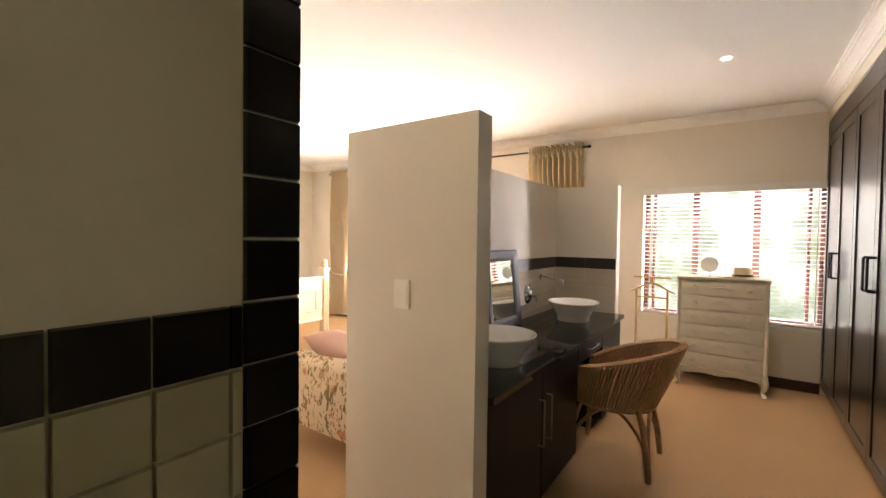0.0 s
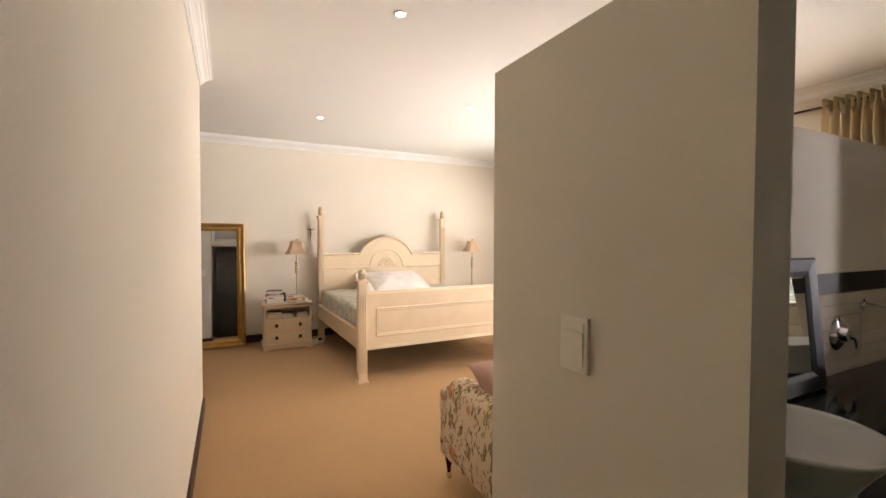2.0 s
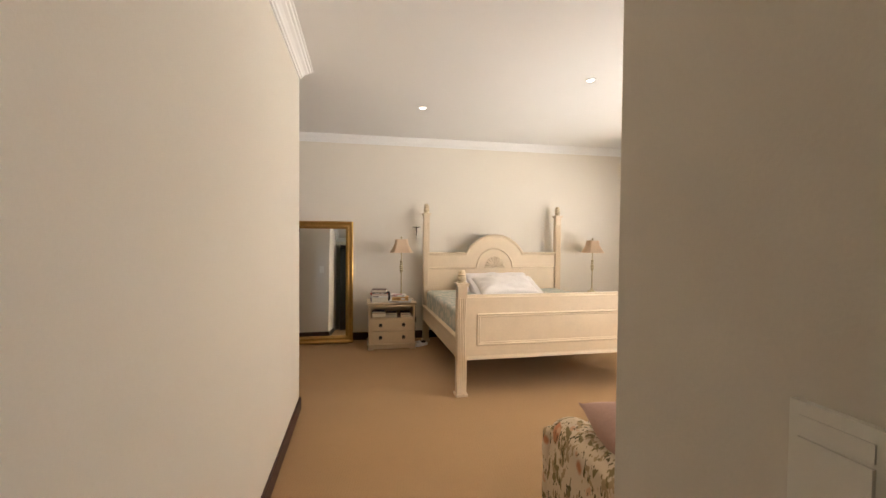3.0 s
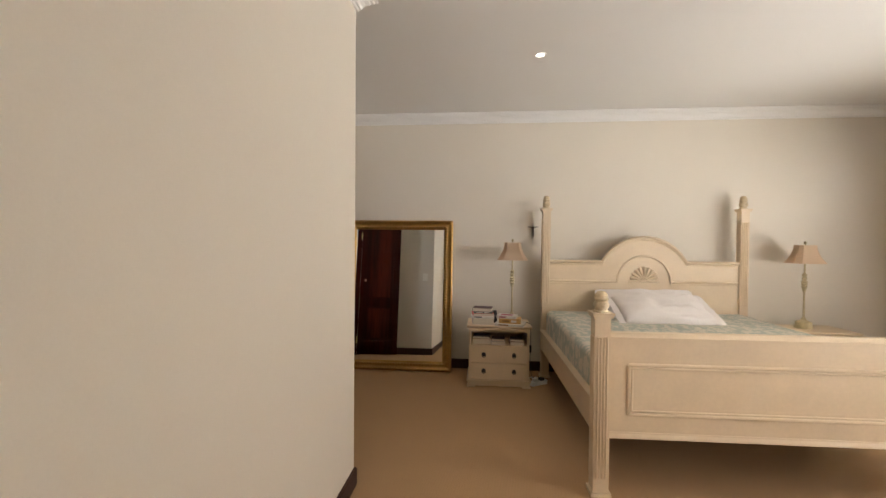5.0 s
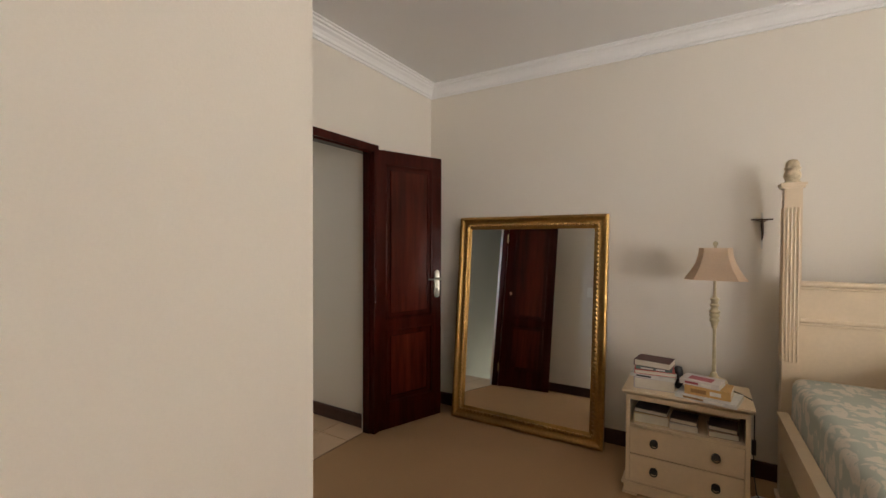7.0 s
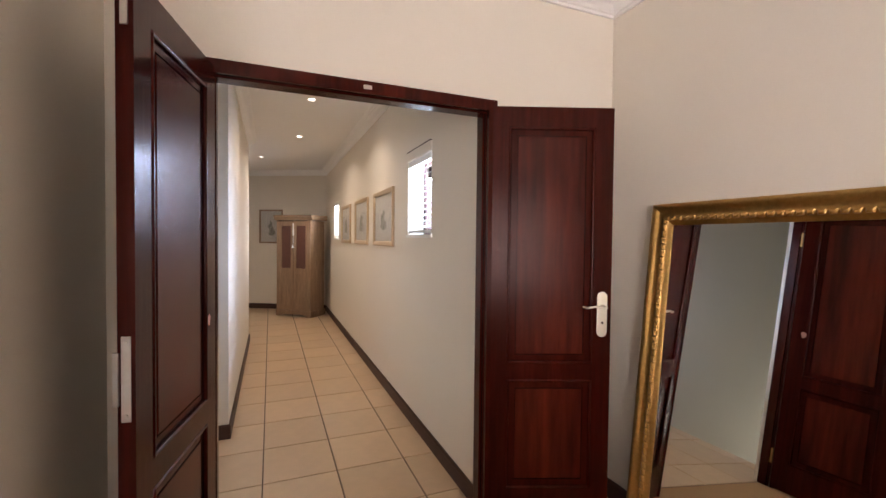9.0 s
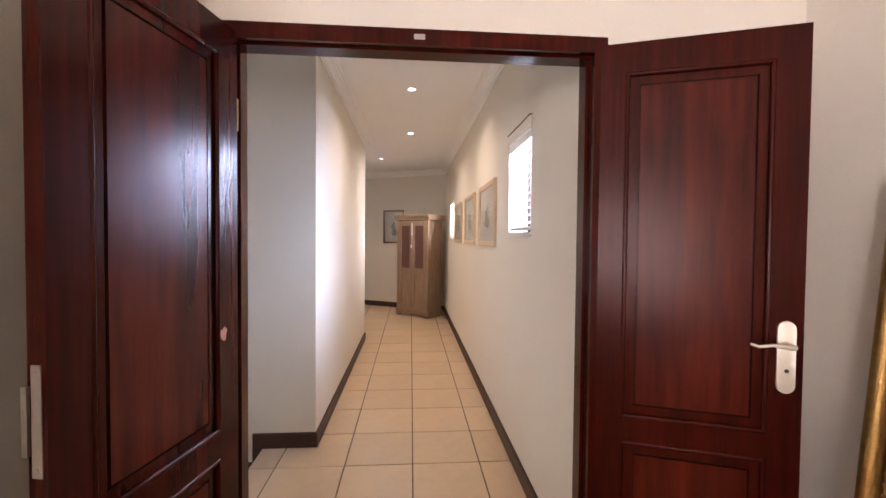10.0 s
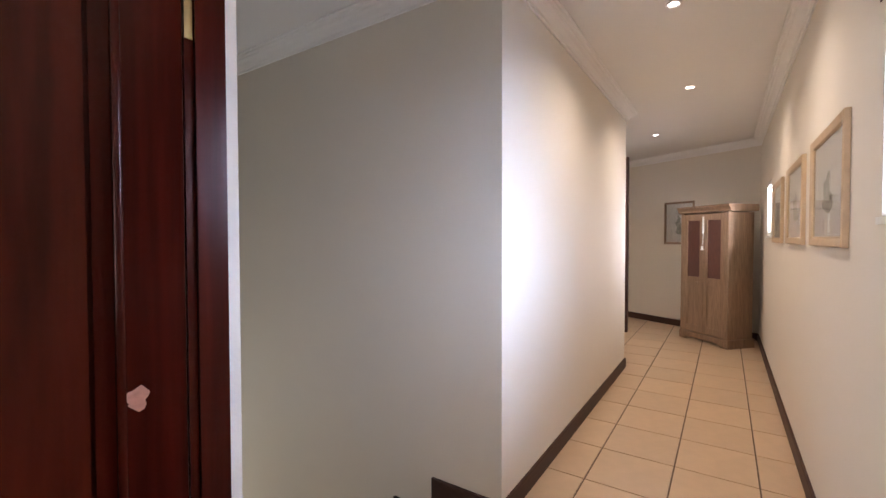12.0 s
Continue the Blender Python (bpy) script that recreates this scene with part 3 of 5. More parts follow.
    links.new(b.outputs[0], p.inputs["Normal"])
    return m


FLORAL = patterned("floral_linen", (0.64, 0.52, 0.37), [((0.24, 0.185, 0.085), 10, 0.27, 0.20, (1.3, 1.3, 0.7)), ((0.40, 0.29, 0.16), 16, 0.26, 0.14, (1, 1, 0.7)), ((0.52, 0.23, 0.12), 6.5, 0.20, 0.05, (1, 1, 0.85)), ((0.60, 0.37, 0.23), 12, 0.13, 0.04, (1, 1, 0.8)), ((0.13, 0.105, 0.05), 23, 0.24, 0.11, (1, 1, 0.5))])
BEDSPREAD = patterned("leaf_bedspread", (0.44, 0.465, 0.405), [((0.64, 0.59, 0.50), 8.5, 0.36, 0.07, (2.6, 0.95, 1)), ((0.64, 0.59, 0.50), 8.0, 0.34, 0.08, (0.95, 2.5, 1)), ((0.62, 0.57, 0.48), 12, 0.30, 0.10, (1.7, 1.2, 1)), ((0.43, 0.46, 0.40), 30, 0.16, 0.06, (1.0, 1.8, 1))])
LINEN = material("white_linen", (0.85, 0.80, 0.765), 0.85, grain=0.02, scale=200, bump=0.12, blotch=0.02, blotch_scale=8, spec=0.2)
MAUVE = material("mauve_velvet", (0.50, 0.32, 0.26), 0.8, grain=0.06, scale=90, bump=0.1, blotch=0.08, blotch_scale=7, spec=0.2)
CURTAIN = material("curtain_cloth", (0.95, 0.84, 0.64), 0.75, grain=0.05, scale=200, bump=0.12, blotch=0.05, blotch_scale=5, stretch=(1, 1, 0.3), spec=0.25)
# daylight comes through the curtain cloth
_p = CURTAIN.node_tree.nodes["Principled BSDF"]
_tr = CURTAIN.node_tree.nodes.new("ShaderNodeBsdfTranslucent")
_tr.inputs["Color"].default_value = (0.85, 0.66, 0.41, 1)
_mx = CURTAIN.node_tree.nodes.new("ShaderNodeMixShader")
_mx.inputs[0].default_value = 0.25
CURTAIN.node_tree.links.new(_p.outputs[0], _mx.inputs[1])
CURTAIN.node_tree.links.new(_tr.outputs[0], _mx.inputs[2])
CURTAIN.node_tree.links.new(_mx.outputs[0], CURTAIN.node_tree.nodes["Material Output"].inputs["Surface"])
WICKER = material("wicker", (0.40, 0.235, 0.125), 0.55, grain=0.25, scale=60, bump=0.25, blotch=0.15, blotch_scale=8)
STRAND = material("cane_strand", (0.52, 0.32, 0.18), 0.45, grain=0.2, scale=50, blotch=0.25, blotch_scale=9)
PINE = material("honey_pine", (0.54, 0.32, 0.11), 0.4, grain=0.15, scale=18, stretch=(4, 4, 0.6), blotch=0.08)
OAK = material("limed_oak", (0.265, 0.17, 0.10), 0.55, grain=0.28, scale=14, bump=0.15, blotch=0.2, blotch_scale=4, stretch=(5, 5, 0.5))
PICTURE_WOOD = material("pale_frame_wood", (0.50, 0.36, 0.215), 0.45, grain=0.12, scale=20, blotch=0.06)
SHADE = material("lampshade_cloth", (0.76, 0.58, 0.40), 0.85, grain=0.04, scale=160, bump=0.1)
LAMP_PAINT = material("distressed_lamp_paint", (0.50, 0.41, 0.24), 0.5, grain=0.25, scale=35, blotch=0.2, blotch_scale=14)
BLACK = material("black_iron", (0.015, 0.013, 0.012), 0.45, grain=0.2, scale=50)
PAPER = material("paper_pages", (0.66, 0.60, 0.48), 0.85, grain=0.12, scale=120, stretch=(0.2, 0.2, 6))
DRESSER_PAINT = material("chest_paint", (0.55, 0.50, 0.395), 0.45, grain=0.03, scale=40, blotch=0.05)
STRAW = material("straw", (0.62, 0.50, 0.33), 0.8, grain=0.15, scale=120, bump=0.3)
WHITE_PLASTIC = material("white_plastic", (0.75, 0.74, 0.70), 0.4, grain=0.01)


BLACK_FRAME = material("black_frame_wood", (0.010, 0.009, 0.009), 0.45, grain=0.2, scale=30, stretch=(1, 1, 4))
WINE = material("wine_panel", (0.10, 0.035, 0.022), 0.35, grain=0.25, scale=25, stretch=(4, 4, 0.6))
MOUNT = material("mount_board", (0.66, 0.62, 0.54), 0.8, grain=0.02, scale=80)
PRINT_GROUND = material("print_paper", (0.66, 0.63, 0.56), 0.8, grain=0.08, scale=18, blotch=0.12, blotch_scale=9)
PRINT_INK = material("print_ink", (0.34, 0.34, 0.28), 0.8, grain=0.35, scale=25, blotch=0.3, blotch_scale=14)


def cloth(color, name):
    return material(name, color, 0.6, grain=0.08, scale=40, blotch=0.1, blotch_scale=10)


# ---- tiled end of the bathroom wall ----
tiling = thing("wall_tiling", "dark and white glazed square tiles on the bathroom wall's end", "tiles", kind="structure")
TY, TP, TH = 0.40, 0.103, 0.0985
part("tile_bed", box(-0.80, 0.263, TY - 0.004, TY - 0.001, 0.0, 1.292), TILE_GROUT, tiling)
part("tile_bed", box(0.263, CORNER_X, TY - 0.004, TY - 0.001, 0.0, 2.14), TILE_GROUT, tiling)


def tile_mesh(w, h, mat):
    bm = box(-w / 2, w / 2, -0.010, 0.0, -h / 2, h / 2)
    for v in bm.verts:
        if v.co.y < -0.005:
            v.co.x *= 1 - 0.004 / w
            v.co.z *= 1 - 0.004 / h
    me = bpy.data.meshes.new("tile")
    bm.to_mesh(me)
    bm.free()
    me.materials.append(mat)
    return me


def lay(me, x, y, z, parent, name="tile"):
    ob = new(name, me)
    ob.parent, ob.matrix_basis = parent, pose(x, y, z, random.uniform(-0.3, 0.3), 0, random.uniform(-0.3, 0.3))
    return ob


column_tile = tile_mesh(CORNER_X - 0.263 - 0.003, TH - 0.003, DARK_TILE)
for i in range(20):
    z = 1.297 + (i - 12) * TH + TH / 2
    if 0 < z < 2.1:
        lay(column_tile, (CORNER_X + 0.263) / 2, TY - 0.003, z, tiling)
border_tile, cut_border = tile_mesh(TP - 0.003, TH - 0.003, DARK_TILE), tile_mesh(0.018, TH - 0.003, DARK_TILE)
white_tile, cut_white = tile_mesh(TP - 0.003, TH - 0.003, WHITE_TILE), tile_mesh(0.018, TH - 0.003, WHITE_TILE)
for row in range(6):
    z = 1.295 - TH / 2 - row * TH
    lay(cut_border if row == 0 else cut_white, 0.252, TY - 0.003, z, tiling)
    for k in range(8):
        lay(border_tile if row == 0 else white_tile, 0.242 - TP / 2 - k * TP, TY - 0.003, z, tiling)

# ---- wall plates ----
BARE_SCREW = material("brown_screw_cap", (0.20, 0.13, 0.09), 0.5, grain=0.1, scale=60)
plate = thing("light_switch", "cream plastic light switch on the screen wall", "light switch", pose(1.25, 0.900, 1.168, 0, 0, 90))
part("plate", box(-0.040, 0.040, 0.0, 0.009, -0.060, 0.060), PLASTIC, plate, bevel=0.003)
part("rocker", box(-0.030, 0.030, 0.009, 0.013, -0.048, 0.028), PLASTIC, plate, bevel=0.002)
part("blank", box(-0.030, 0.030, 0.009, 0.011, 0.032, 0.048), PLASTIC, plate, bevel=0.001)
plate = thing("wall_control", "cream plastic wall control with two screw caps", "wall control", pose(CORNER_X, 0.650, 1.254, 0, 0, -90))
rounded = [(x, z) for cx, cz, a in ((0.040, 0.048, 0), (-0.040, 0.048, 90), (-0.040, -0.048, 180), (0.040, -0.048, 270)) for x, z in arc(cx, cz, 0.012, a, a + 90, 5)]
part("plate", prism(rounded, 0.009), PLASTIC, plate, bevel=0.003)
for z in (-0.015, 0.015):
    part("knob", lathe([(0, 0), (0.011, 0), (0.010, 0.003), (0.006, 0.005), (0, 0.005)], 14), BARE_SCREW, plate, at=pose(-0.020, 0.0088, z, -90, 0, 0), smooth=True)

copy = thing("light_switch", "cream plastic light switch beside the double door", "light switch", pose(0.235, CORNER_Y, 1.20))
part("plate", box(-0.037, 0.037, 0.0, 0.009, -0.058, 0.058), PLASTIC, copy, bevel=0.003)
part("rocker", box(-0.026, 0.026, 0.009, 0.012, -0.040, 0.040), PLASTIC, copy, bevel=0.002)

# ---- ceiling downlights ----
def downlight(x, y, watts, spread=100, label="lit recessed ceiling downlight with white rim"):
    root = thing("downlight", label, "downlight", pose(x, y, CEIL), group="ceiling downlights")
    part("rim", lathe([(0.027, -0.001), (0.042, -0.001), (0.042, -0.005), (0.037, -0.009), (0.027, -0.004), (0.027, -0.001)], 20, caps=False), CORNICE, root, smooth=True)
    part("bulb", lathe([(0, -0.002), (0.026, -0.002), (0.026, -0.003), (0, -0.003)], 20), LAMP_GLOW, root)
    lamp("downlight_beam", "SPOT", pose(x, y, CEIL - 0.02), watts, (1, 0.86, 0.66), cone=radians(spread))
    return root


for x, y, watts in ((1.47, 2.55, 42), (1.46, 4.95, 20), (2.72, 3.89, 42), (3.83, 4.96, 42), (3.52, -0.14, 42)):
    downlight(x, y, watts)
for x, y in ((-3.08, 5.0), (-4.66, 4.985), (-6.40, 4.5)):
    downlight(x, y, 58, 150)


# ---- the bed ----
def finial(bm, x, y, z, h, r):
    prof = [(0.0, 0), (r * 1.02, 0), (r * 1.08, 0.03), (r * 1.02, 0.07), (r * 0.80, 0.09), (r * 0.90, 0.16), (r * 1.06, 0.28), (r * 1.04, 0.40), (r * 0.88, 0.50), (r * 0.86, 0.55), (r * 1.02, 0.60), (r * 1.03, 0.64), (r * 0.84, 0.66), (r * 0.88, 0.76), (r * 0.78, 0.87), (r * 0.52, 0.96), (0, 1.0)]
    return lathe([(a, b * h) for a, b in prof], 24, bm, (x, y, z))


bed = thing("bed", "cream painted four-post double bed, made with a leaf-print bedspread", "bed")
BX0, BX1, BYF, BYH, HALF = 1.703, 3.622, 4.190, 6.185, 0.041
bm = bmesh.new()


def post(x, y, cap_z, top_z, name):
    p = bmesh.new()
    h = HALF if y < 5 else 0.038
    box(x - h, x + h, y - h, y + h, 0.02, cap_z - 0.028, p)
    body = part(name, p, CREAM, bed, bevel=0.004)
    box_bm = box(x - h - 0.012, x + h + 0.012, y - h - 0.012, y + h + 0.012, 0.001, 0.022)
    part("foot", box_bm, CREAM, body, bevel=0.004)
    cap = box(x - h - 0.010, x + h + 0.010, y - h - 0.010, y + h + 0.010, cap_z - 0.028, cap_z - 0.014)
    box(x - h - 0.016, x + h + 0.016, y - h - 0.016, y + h + 0.016, cap_z - 0.014, cap_z, cap)
    part("cap", cap, CREAM, body, bevel=0.003)
    f = bmesh.new()
    finial(f, x, y, cap_z, top_z - cap_z, h * 0.95)
    part("finial", f, FINIAL, body, "carved acorn finial", smooth="all")
    top = cap_z - 0.13
    low = 0.10 if y < 5 else 0.75
    for k in (-0.024, -0.008, 0.008, 0.024):
        part("flute", tube([(x + k, y - h - 0.001, low), (x + k, y - h - 0.001, top)], 0.0055, 6), CREAM, body, smooth=True)
        part("flute", tube([(x - h - 0.001, y + k, low), (x - h - 0.001, y + k, top)], 0.0055, 6), CREAM, body, smooth=True)


FINIAL = material("carved_cream", (0.58, 0.46, 0.29), 0.55, grain=0.25, scale=55, bump=0.5, blotch=0.12, blotch_scale=18)
post(BX0, BYF, 0.985, 1.100, "post")
post(BX1, BYF, 0.985, 1.105, "post")
post(BX0 + 0.034, BYH, 1.695, 1.825, "post")
post(BX1, BYH, 1.695, 1.825, "post")
fx0, fx1 = BX0 + HALF, BX1 - HALF
foot = part("footboard", box(fx0, fx1, BYF - 0.016, BYF + 0.016, 0.325, 0.862), CREAM, bed)
part("top_rail", extrude_profile([(-0.034, 0), (-0.034, 0.012), (-0.022, 0.020), (-0.020, 0.034), (0.020, 0.034), (0.022, 0.020), (0.034, 0.012), (0.034, 0)], (fx0, BYF, 0.845), (fx1, BYF, 0.845), (0, 1, 0)), CREAM, foot, smooth=True)
part("bottom_rail", extrude_profile([(-0.026, 0), (-0.026, 0.012), (-0.018, 0.020), (-0.018, 0.032), (0.018, 0.032), (0.018, 0)], (fx0, BYF, 0.312), (fx1, BYF, 0.312), (0, 1, 0)), CREAM, foot, smooth=True)
ring = bmesh.new()
px0, px1, pz0, pz1 = BX0 + 0.145, BX1 - 0.145, 0.44, 0.705
for inset, r in ((0, 0.011), (0.017, 0.007)):
    c = [(px0 + inset, BYF - 0.016, pz0 + inset), (px1 - inset, BYF - 0.016, pz0 + inset), (px1 - inset, BYF - 0.016, pz1 - inset), (px0 + inset, BYF - 0.016, pz1 - inset)]
    for p, q in zip(c, c[1:] + c[:1]):
        tube([p, q], r, 8, ring)
part("panel_moulding", ring, CREAM, foot, smooth=True)
# headboard: straight shoulders, round arch, fan carving
cx, AR = 2.690, 0.450
shoulder = 1.165
half = math.sqrt(AR * AR - (AR - 0.245) ** 2)
a0 = math.degrees(math.asin((AR - 0.245) / AR))
arch = arc(cx, shoulder + 0.245 - AR, AR, a0, 180 - a0, 28)
outline = [(fx0, 0.36), (fx1, 0.36), (fx1, shoulder)] + arch + [(fx0, shoulder)]
head = part("headboard", prism(outline, 0.035), CREAM, bed, at=pose(0, BYH - 0.017, 0))
edge = bmesh.new()
for pts in ([(fx1, shoulder), (cx + half, shoulder)], arch, [(cx - half, shoulder), (fx0, shoulder)]):
    tube([(x, -0.004, z) for x, z in pts], 0.017, 8, edge)
    tube([(x, -0.006, z - 0.022) for x, z in pts], 0.007, 6, edge)
part("edge_moulding", edge, CREAM, head, smooth=True)
inner = bmesh.new()
r2 = 0.255
inner_arch = arc(cx, 0.972, r2, 0, 180, 24)
for pts in ([(fx0, 0.972), (cx - r2, 0.972)], inner_arch, [(cx + r2, 0.972), (fx1, 0.972)]):
    tube([(x, -0.001, z) for x, z in pts], 0.012, 8, inner)
    tube([(x, -0.001, z - 0.018 if pts is not inner_arch else z) for x, z in pts], 0.007, 6, inner)
part("arch_moulding", inner, CREAM, head, smooth=True)
fan = bmesh.new()
for k in range(9):
    a = radians(12 + 156 * k / 8)
    pts, rad = [], []
    for s, r in ((0.035, 0.006), (0.06, 0.011), (0.09, 0.017), (0.115, 0.019), (0.132, 0.013), (0.140, 0.003)):
        pts.append((cx + s * math.cos(a), -0.003, 0.985 + s * math.sin(a)))
        rad.append(r)
    tube(pts, rad, 8, fan)
for a in range(0, 181, 30):
    bmesh.ops.create_uvsphere(fan, u_segments=10, v_segments=6, radius=0.011, matrix=Matrix.Translation((cx + 0.03 * math.cos(radians(a)), -0.004, 0.985 + 0.03 * math.sin(radians(a)))))
tube([(cx - 0.145, -0.002, 0.978), (cx + 0.145, -0.002, 0.978)], 0.009, 8, fan)
part("fan_carving", fan, CREAM, head, "carved fan ornament", smooth=True)
for x in (BX0, BX1):
    rail = part("side_rail", box(x - 0.016, x + 0.016, BYF + HALF, BYH - 0.048, 0.300, 0.470), CREAM, bed, bevel=0.004)
    part("ledge", box(x - 0.024, x + 0.024, BYF + HALF, BYH - 0.048, 0.470, 0.484), CREAM, rail, bevel=0.004)
part("slat_base", box(BX0 + 0.03, BX1 - 0.03, BYF + 0.03, BYH - 0.03, 0.33, 0.36), OAK, bed)


turn = pose(BX0, BYF, 0) @ pose(0, 0, 0, 0, 0, 1.2) @ pose(-BX0, -BYF, 0)
bed.matrix_basis = turn


def cushion(w, d, h, seed, cuts=14, puff=0.45, sag=0.01, pinch=0.0):
    """A soft, padded slab centred on its base, with a wavy top."""
    rng = random.Random(seed)
    b = bmesh.new()
    grid = {}
    for side in (1, -1):
        for i in range(cuts + 1):
            for j in range(cuts + 1):
                u, v = 2 * i / cuts - 1, 2 * j / cuts - 1
                t = max(0.0, 1 - abs(u) ** 3.2) ** puff * max(0.0, 1 - abs(v) ** 3.2) ** puff
                k = 1 - pinch * (abs(u) ** 2) * (1 - abs(v))
                k2 = 1 - pinch * (abs(v) ** 2) * (1 - abs(u))
                z = h / 2 + side * h / 2 * t + (sag * noise.noise(Vector((u * 2.3 + seed, v * 2.3, side))) * t) + sag * 0.22 * noise.noise(Vector((u * 7 + seed, v * 5 + u * 3, side * 2.0))) * t
                if side == -1 and (i in (0, cuts) or j in (0, cuts)):
                    grid[side, i, j] = grid[1, i, j]
                else:
                    grid[side, i, j] = b.verts.new((u * w / 2 * k, v * d / 2 * k2, z))
    for side in (1, -1):
        for i in range(cuts):
            for j in range(cuts):
                q = [grid[side, i, j], grid[side, i + 1, j], grid[side, i + 1, j + 1], grid[side, i, j + 1]]
                if len(set(q)) == 4:
                    b.faces.new(q if side == 1 else q[::-1])
    bmesh.ops.recalc_face_normals(b, faces=b.faces)
    return b


def rounded_slab(w, d, h, r, rough=0.004, cuts=10):
    b = box(-w / 2, w / 2, -d / 2, d / 2, 0, h)
    bmesh.ops.bevel(b, geom=list(b.edges), offset=r, segments=4, affect="EDGES", profile=0.5)
    bmesh.ops.subdivide_edges(b, edges=[e for e in b.edges if e.calc_length() > 0.25], cuts=cuts, use_grid_fill=True)
    for v in b.verts:
        v.co += rough * noise.noise_vector(v.co * 6)
    return b


spread = rounded_slab(BX1 - BX0 - 0.06, BYH - BYF - 0.10, 0.32, 0.045, 0.007)
mattress = tagged(part("bedspread", spread, BEDSPREAD, at=turn @ pose((BX0 + BX1) / 2, (BYF + BYH) / 2, 0.362), smooth="all"), "pale blue-green leaf-print spread over the bed's mattress", "bedspread")
for name, x, y, z, rx, rz, w, d, h in (("pillow", 2.65, 5.78, 0.685, 22, 2, 0.78, 0.46, 0.17), ("pillow", 2.60, 5.96, 0.690, 38, -1, 0.80, 0.44, 0.13)):
    root = thing(name, "crisp white linen pillow with a flat flange, on the bed", "pillow", pose(x, y, z, rx, 0, rz))
    part("case", cushion(w, d, h, x * 3 + y, 30, 0.5, 0.045, 0.06), LINEN, root, smooth="all")
    fl = bmesh.new()
    n = 72
    outer, inn = [], []
    for k in range(n):
        a = 2 * math.pi * k / n
        c, s = math.cos(a), math.sin(a)
        e = 16
        rr = (abs(c) ** e + abs(s) ** e) ** (-1 / e)
        wob = 0.014 * noise.noise(Vector((c * 3, s * 3, x)))
        inn.append(fl.verts.new((w * 0.485 * rr * c, d * 0.485 * rr * s, h / 2)))
        outer.append(fl.verts.new(((w / 2 + 0.048) * rr * c, (d / 2 + 0.048) * rr * s, h / 2 + 1.5 * wob)))
    for k in range(n):
        fl.faces.new((inn[k], inn[(k + 1) % n], outer[(k + 1) % n], outer[k]))
    bmesh.ops.recalc_face_normals(fl, faces=fl.faces)
    bmesh.ops.solidify(fl, geom=fl.faces[:], thickness=0.006)
    bmesh.ops.recalc_face_normals(fl, faces=fl.faces)
    part("flange", fl, LINEN, root)


# ---- bedside cabinets and lamps ----
def bedside(at):
    ns = thing("bedside_cabinet", "cream painted bedside cabinet with open shelf and two drawers", "bedside cabinet", at, group="bedside cabinets")
    w, d, h = 0.28, 0.36, 0.575
    bm = bmesh.new()
    for b in ((-w, -w + 0.02, 0, d, 0.05, h - 0.03), (w - 0.02, w, 0, d, 0.05, h - 0.03), (-w + 0.02, w - 0.02, d - 0.012, d, 0.05, h - 0.03), (-w + 0.02, w - 0.02, 0, d - 0.012, 0.05, 0.0715), (-w + 0.02, w - 0.02, 0.0, d - 0.012, 0.375, 0.39)):
        box(*b, bm)
    body = part("body", bm, CREAM, ns, bevel=0.002)
    part("rail", box(-w + 0.02, w - 0.02, 0.002, 0.02, h - 0.055, h - 0.03), CREAM, body)
    part("top", extrude_profile([(0.012, 0), (0.0, 0.008), (-0.012, 0.014), (-0.018, 0.02), (-0.018, 0.03), (d + 0.01, 0.03), (d + 0.01, 0)], (-w - 0.018, 0, h - 0.03), (w + 0.018, 0, h - 0.03), (0, 1, 0)), CREAM, ns)
    base = bmesh.new()
    box(-w - 0.008, w + 0.008, -0.008, d, 0.012, 0.056, base)
    box(-w - 0.018, w + 0.018, -0.018, d, 0.056, 0.070, base)
    for x0, x1 in ((-w - 0.014, -w + 0.06), (w - 0.06, w + 0.014)):
        box(x0, x1, -0.014, 0.05, 0.001, 0.012, base)
        box(x0, x1, d - 0.05, d, 0.001, 0.012, base)
    part("plinth", base, CREAM, ns, bevel=0.004)
    for z0, z1 in ((0.075, 0.222), (0.228, 0.373)):
        dr = part("drawer", box(-w + 0.022, w - 0.022, -0.003, 0.016, z0, z1), CREAM, ns, bevel=0.003)
        for x in (-0.14, 0.14):
            k = lathe([(0, 0), (0.019, 0), (0.019, 0.003), (0.012, 0.006), (0.008, 0.014), (0.012, 0.018), (0, 0.021)], 16)
            tube([(0.017 * math.cos(t), 0.017 * math.sin(t) - 0.006, 0.012) for t in [2 * math.pi * i / 14 for i in range(14)]], 0.0035, 6, k, closed=True)
            part("ring_pull", k, BLACK, dr, "dark iron ring pull", at=pose(x, -0.003, (z0 + z1) / 2 + 0.005, 90, 0, 0), smooth=True)
    return ns


NSX, NSY, NSZ = 1.222, 5.805, 0.575
left_cabinet = bedside(pose(NSX, NSY, 0))
copy_thing(left_cabinet, pose(4.10, 5.90, 0))


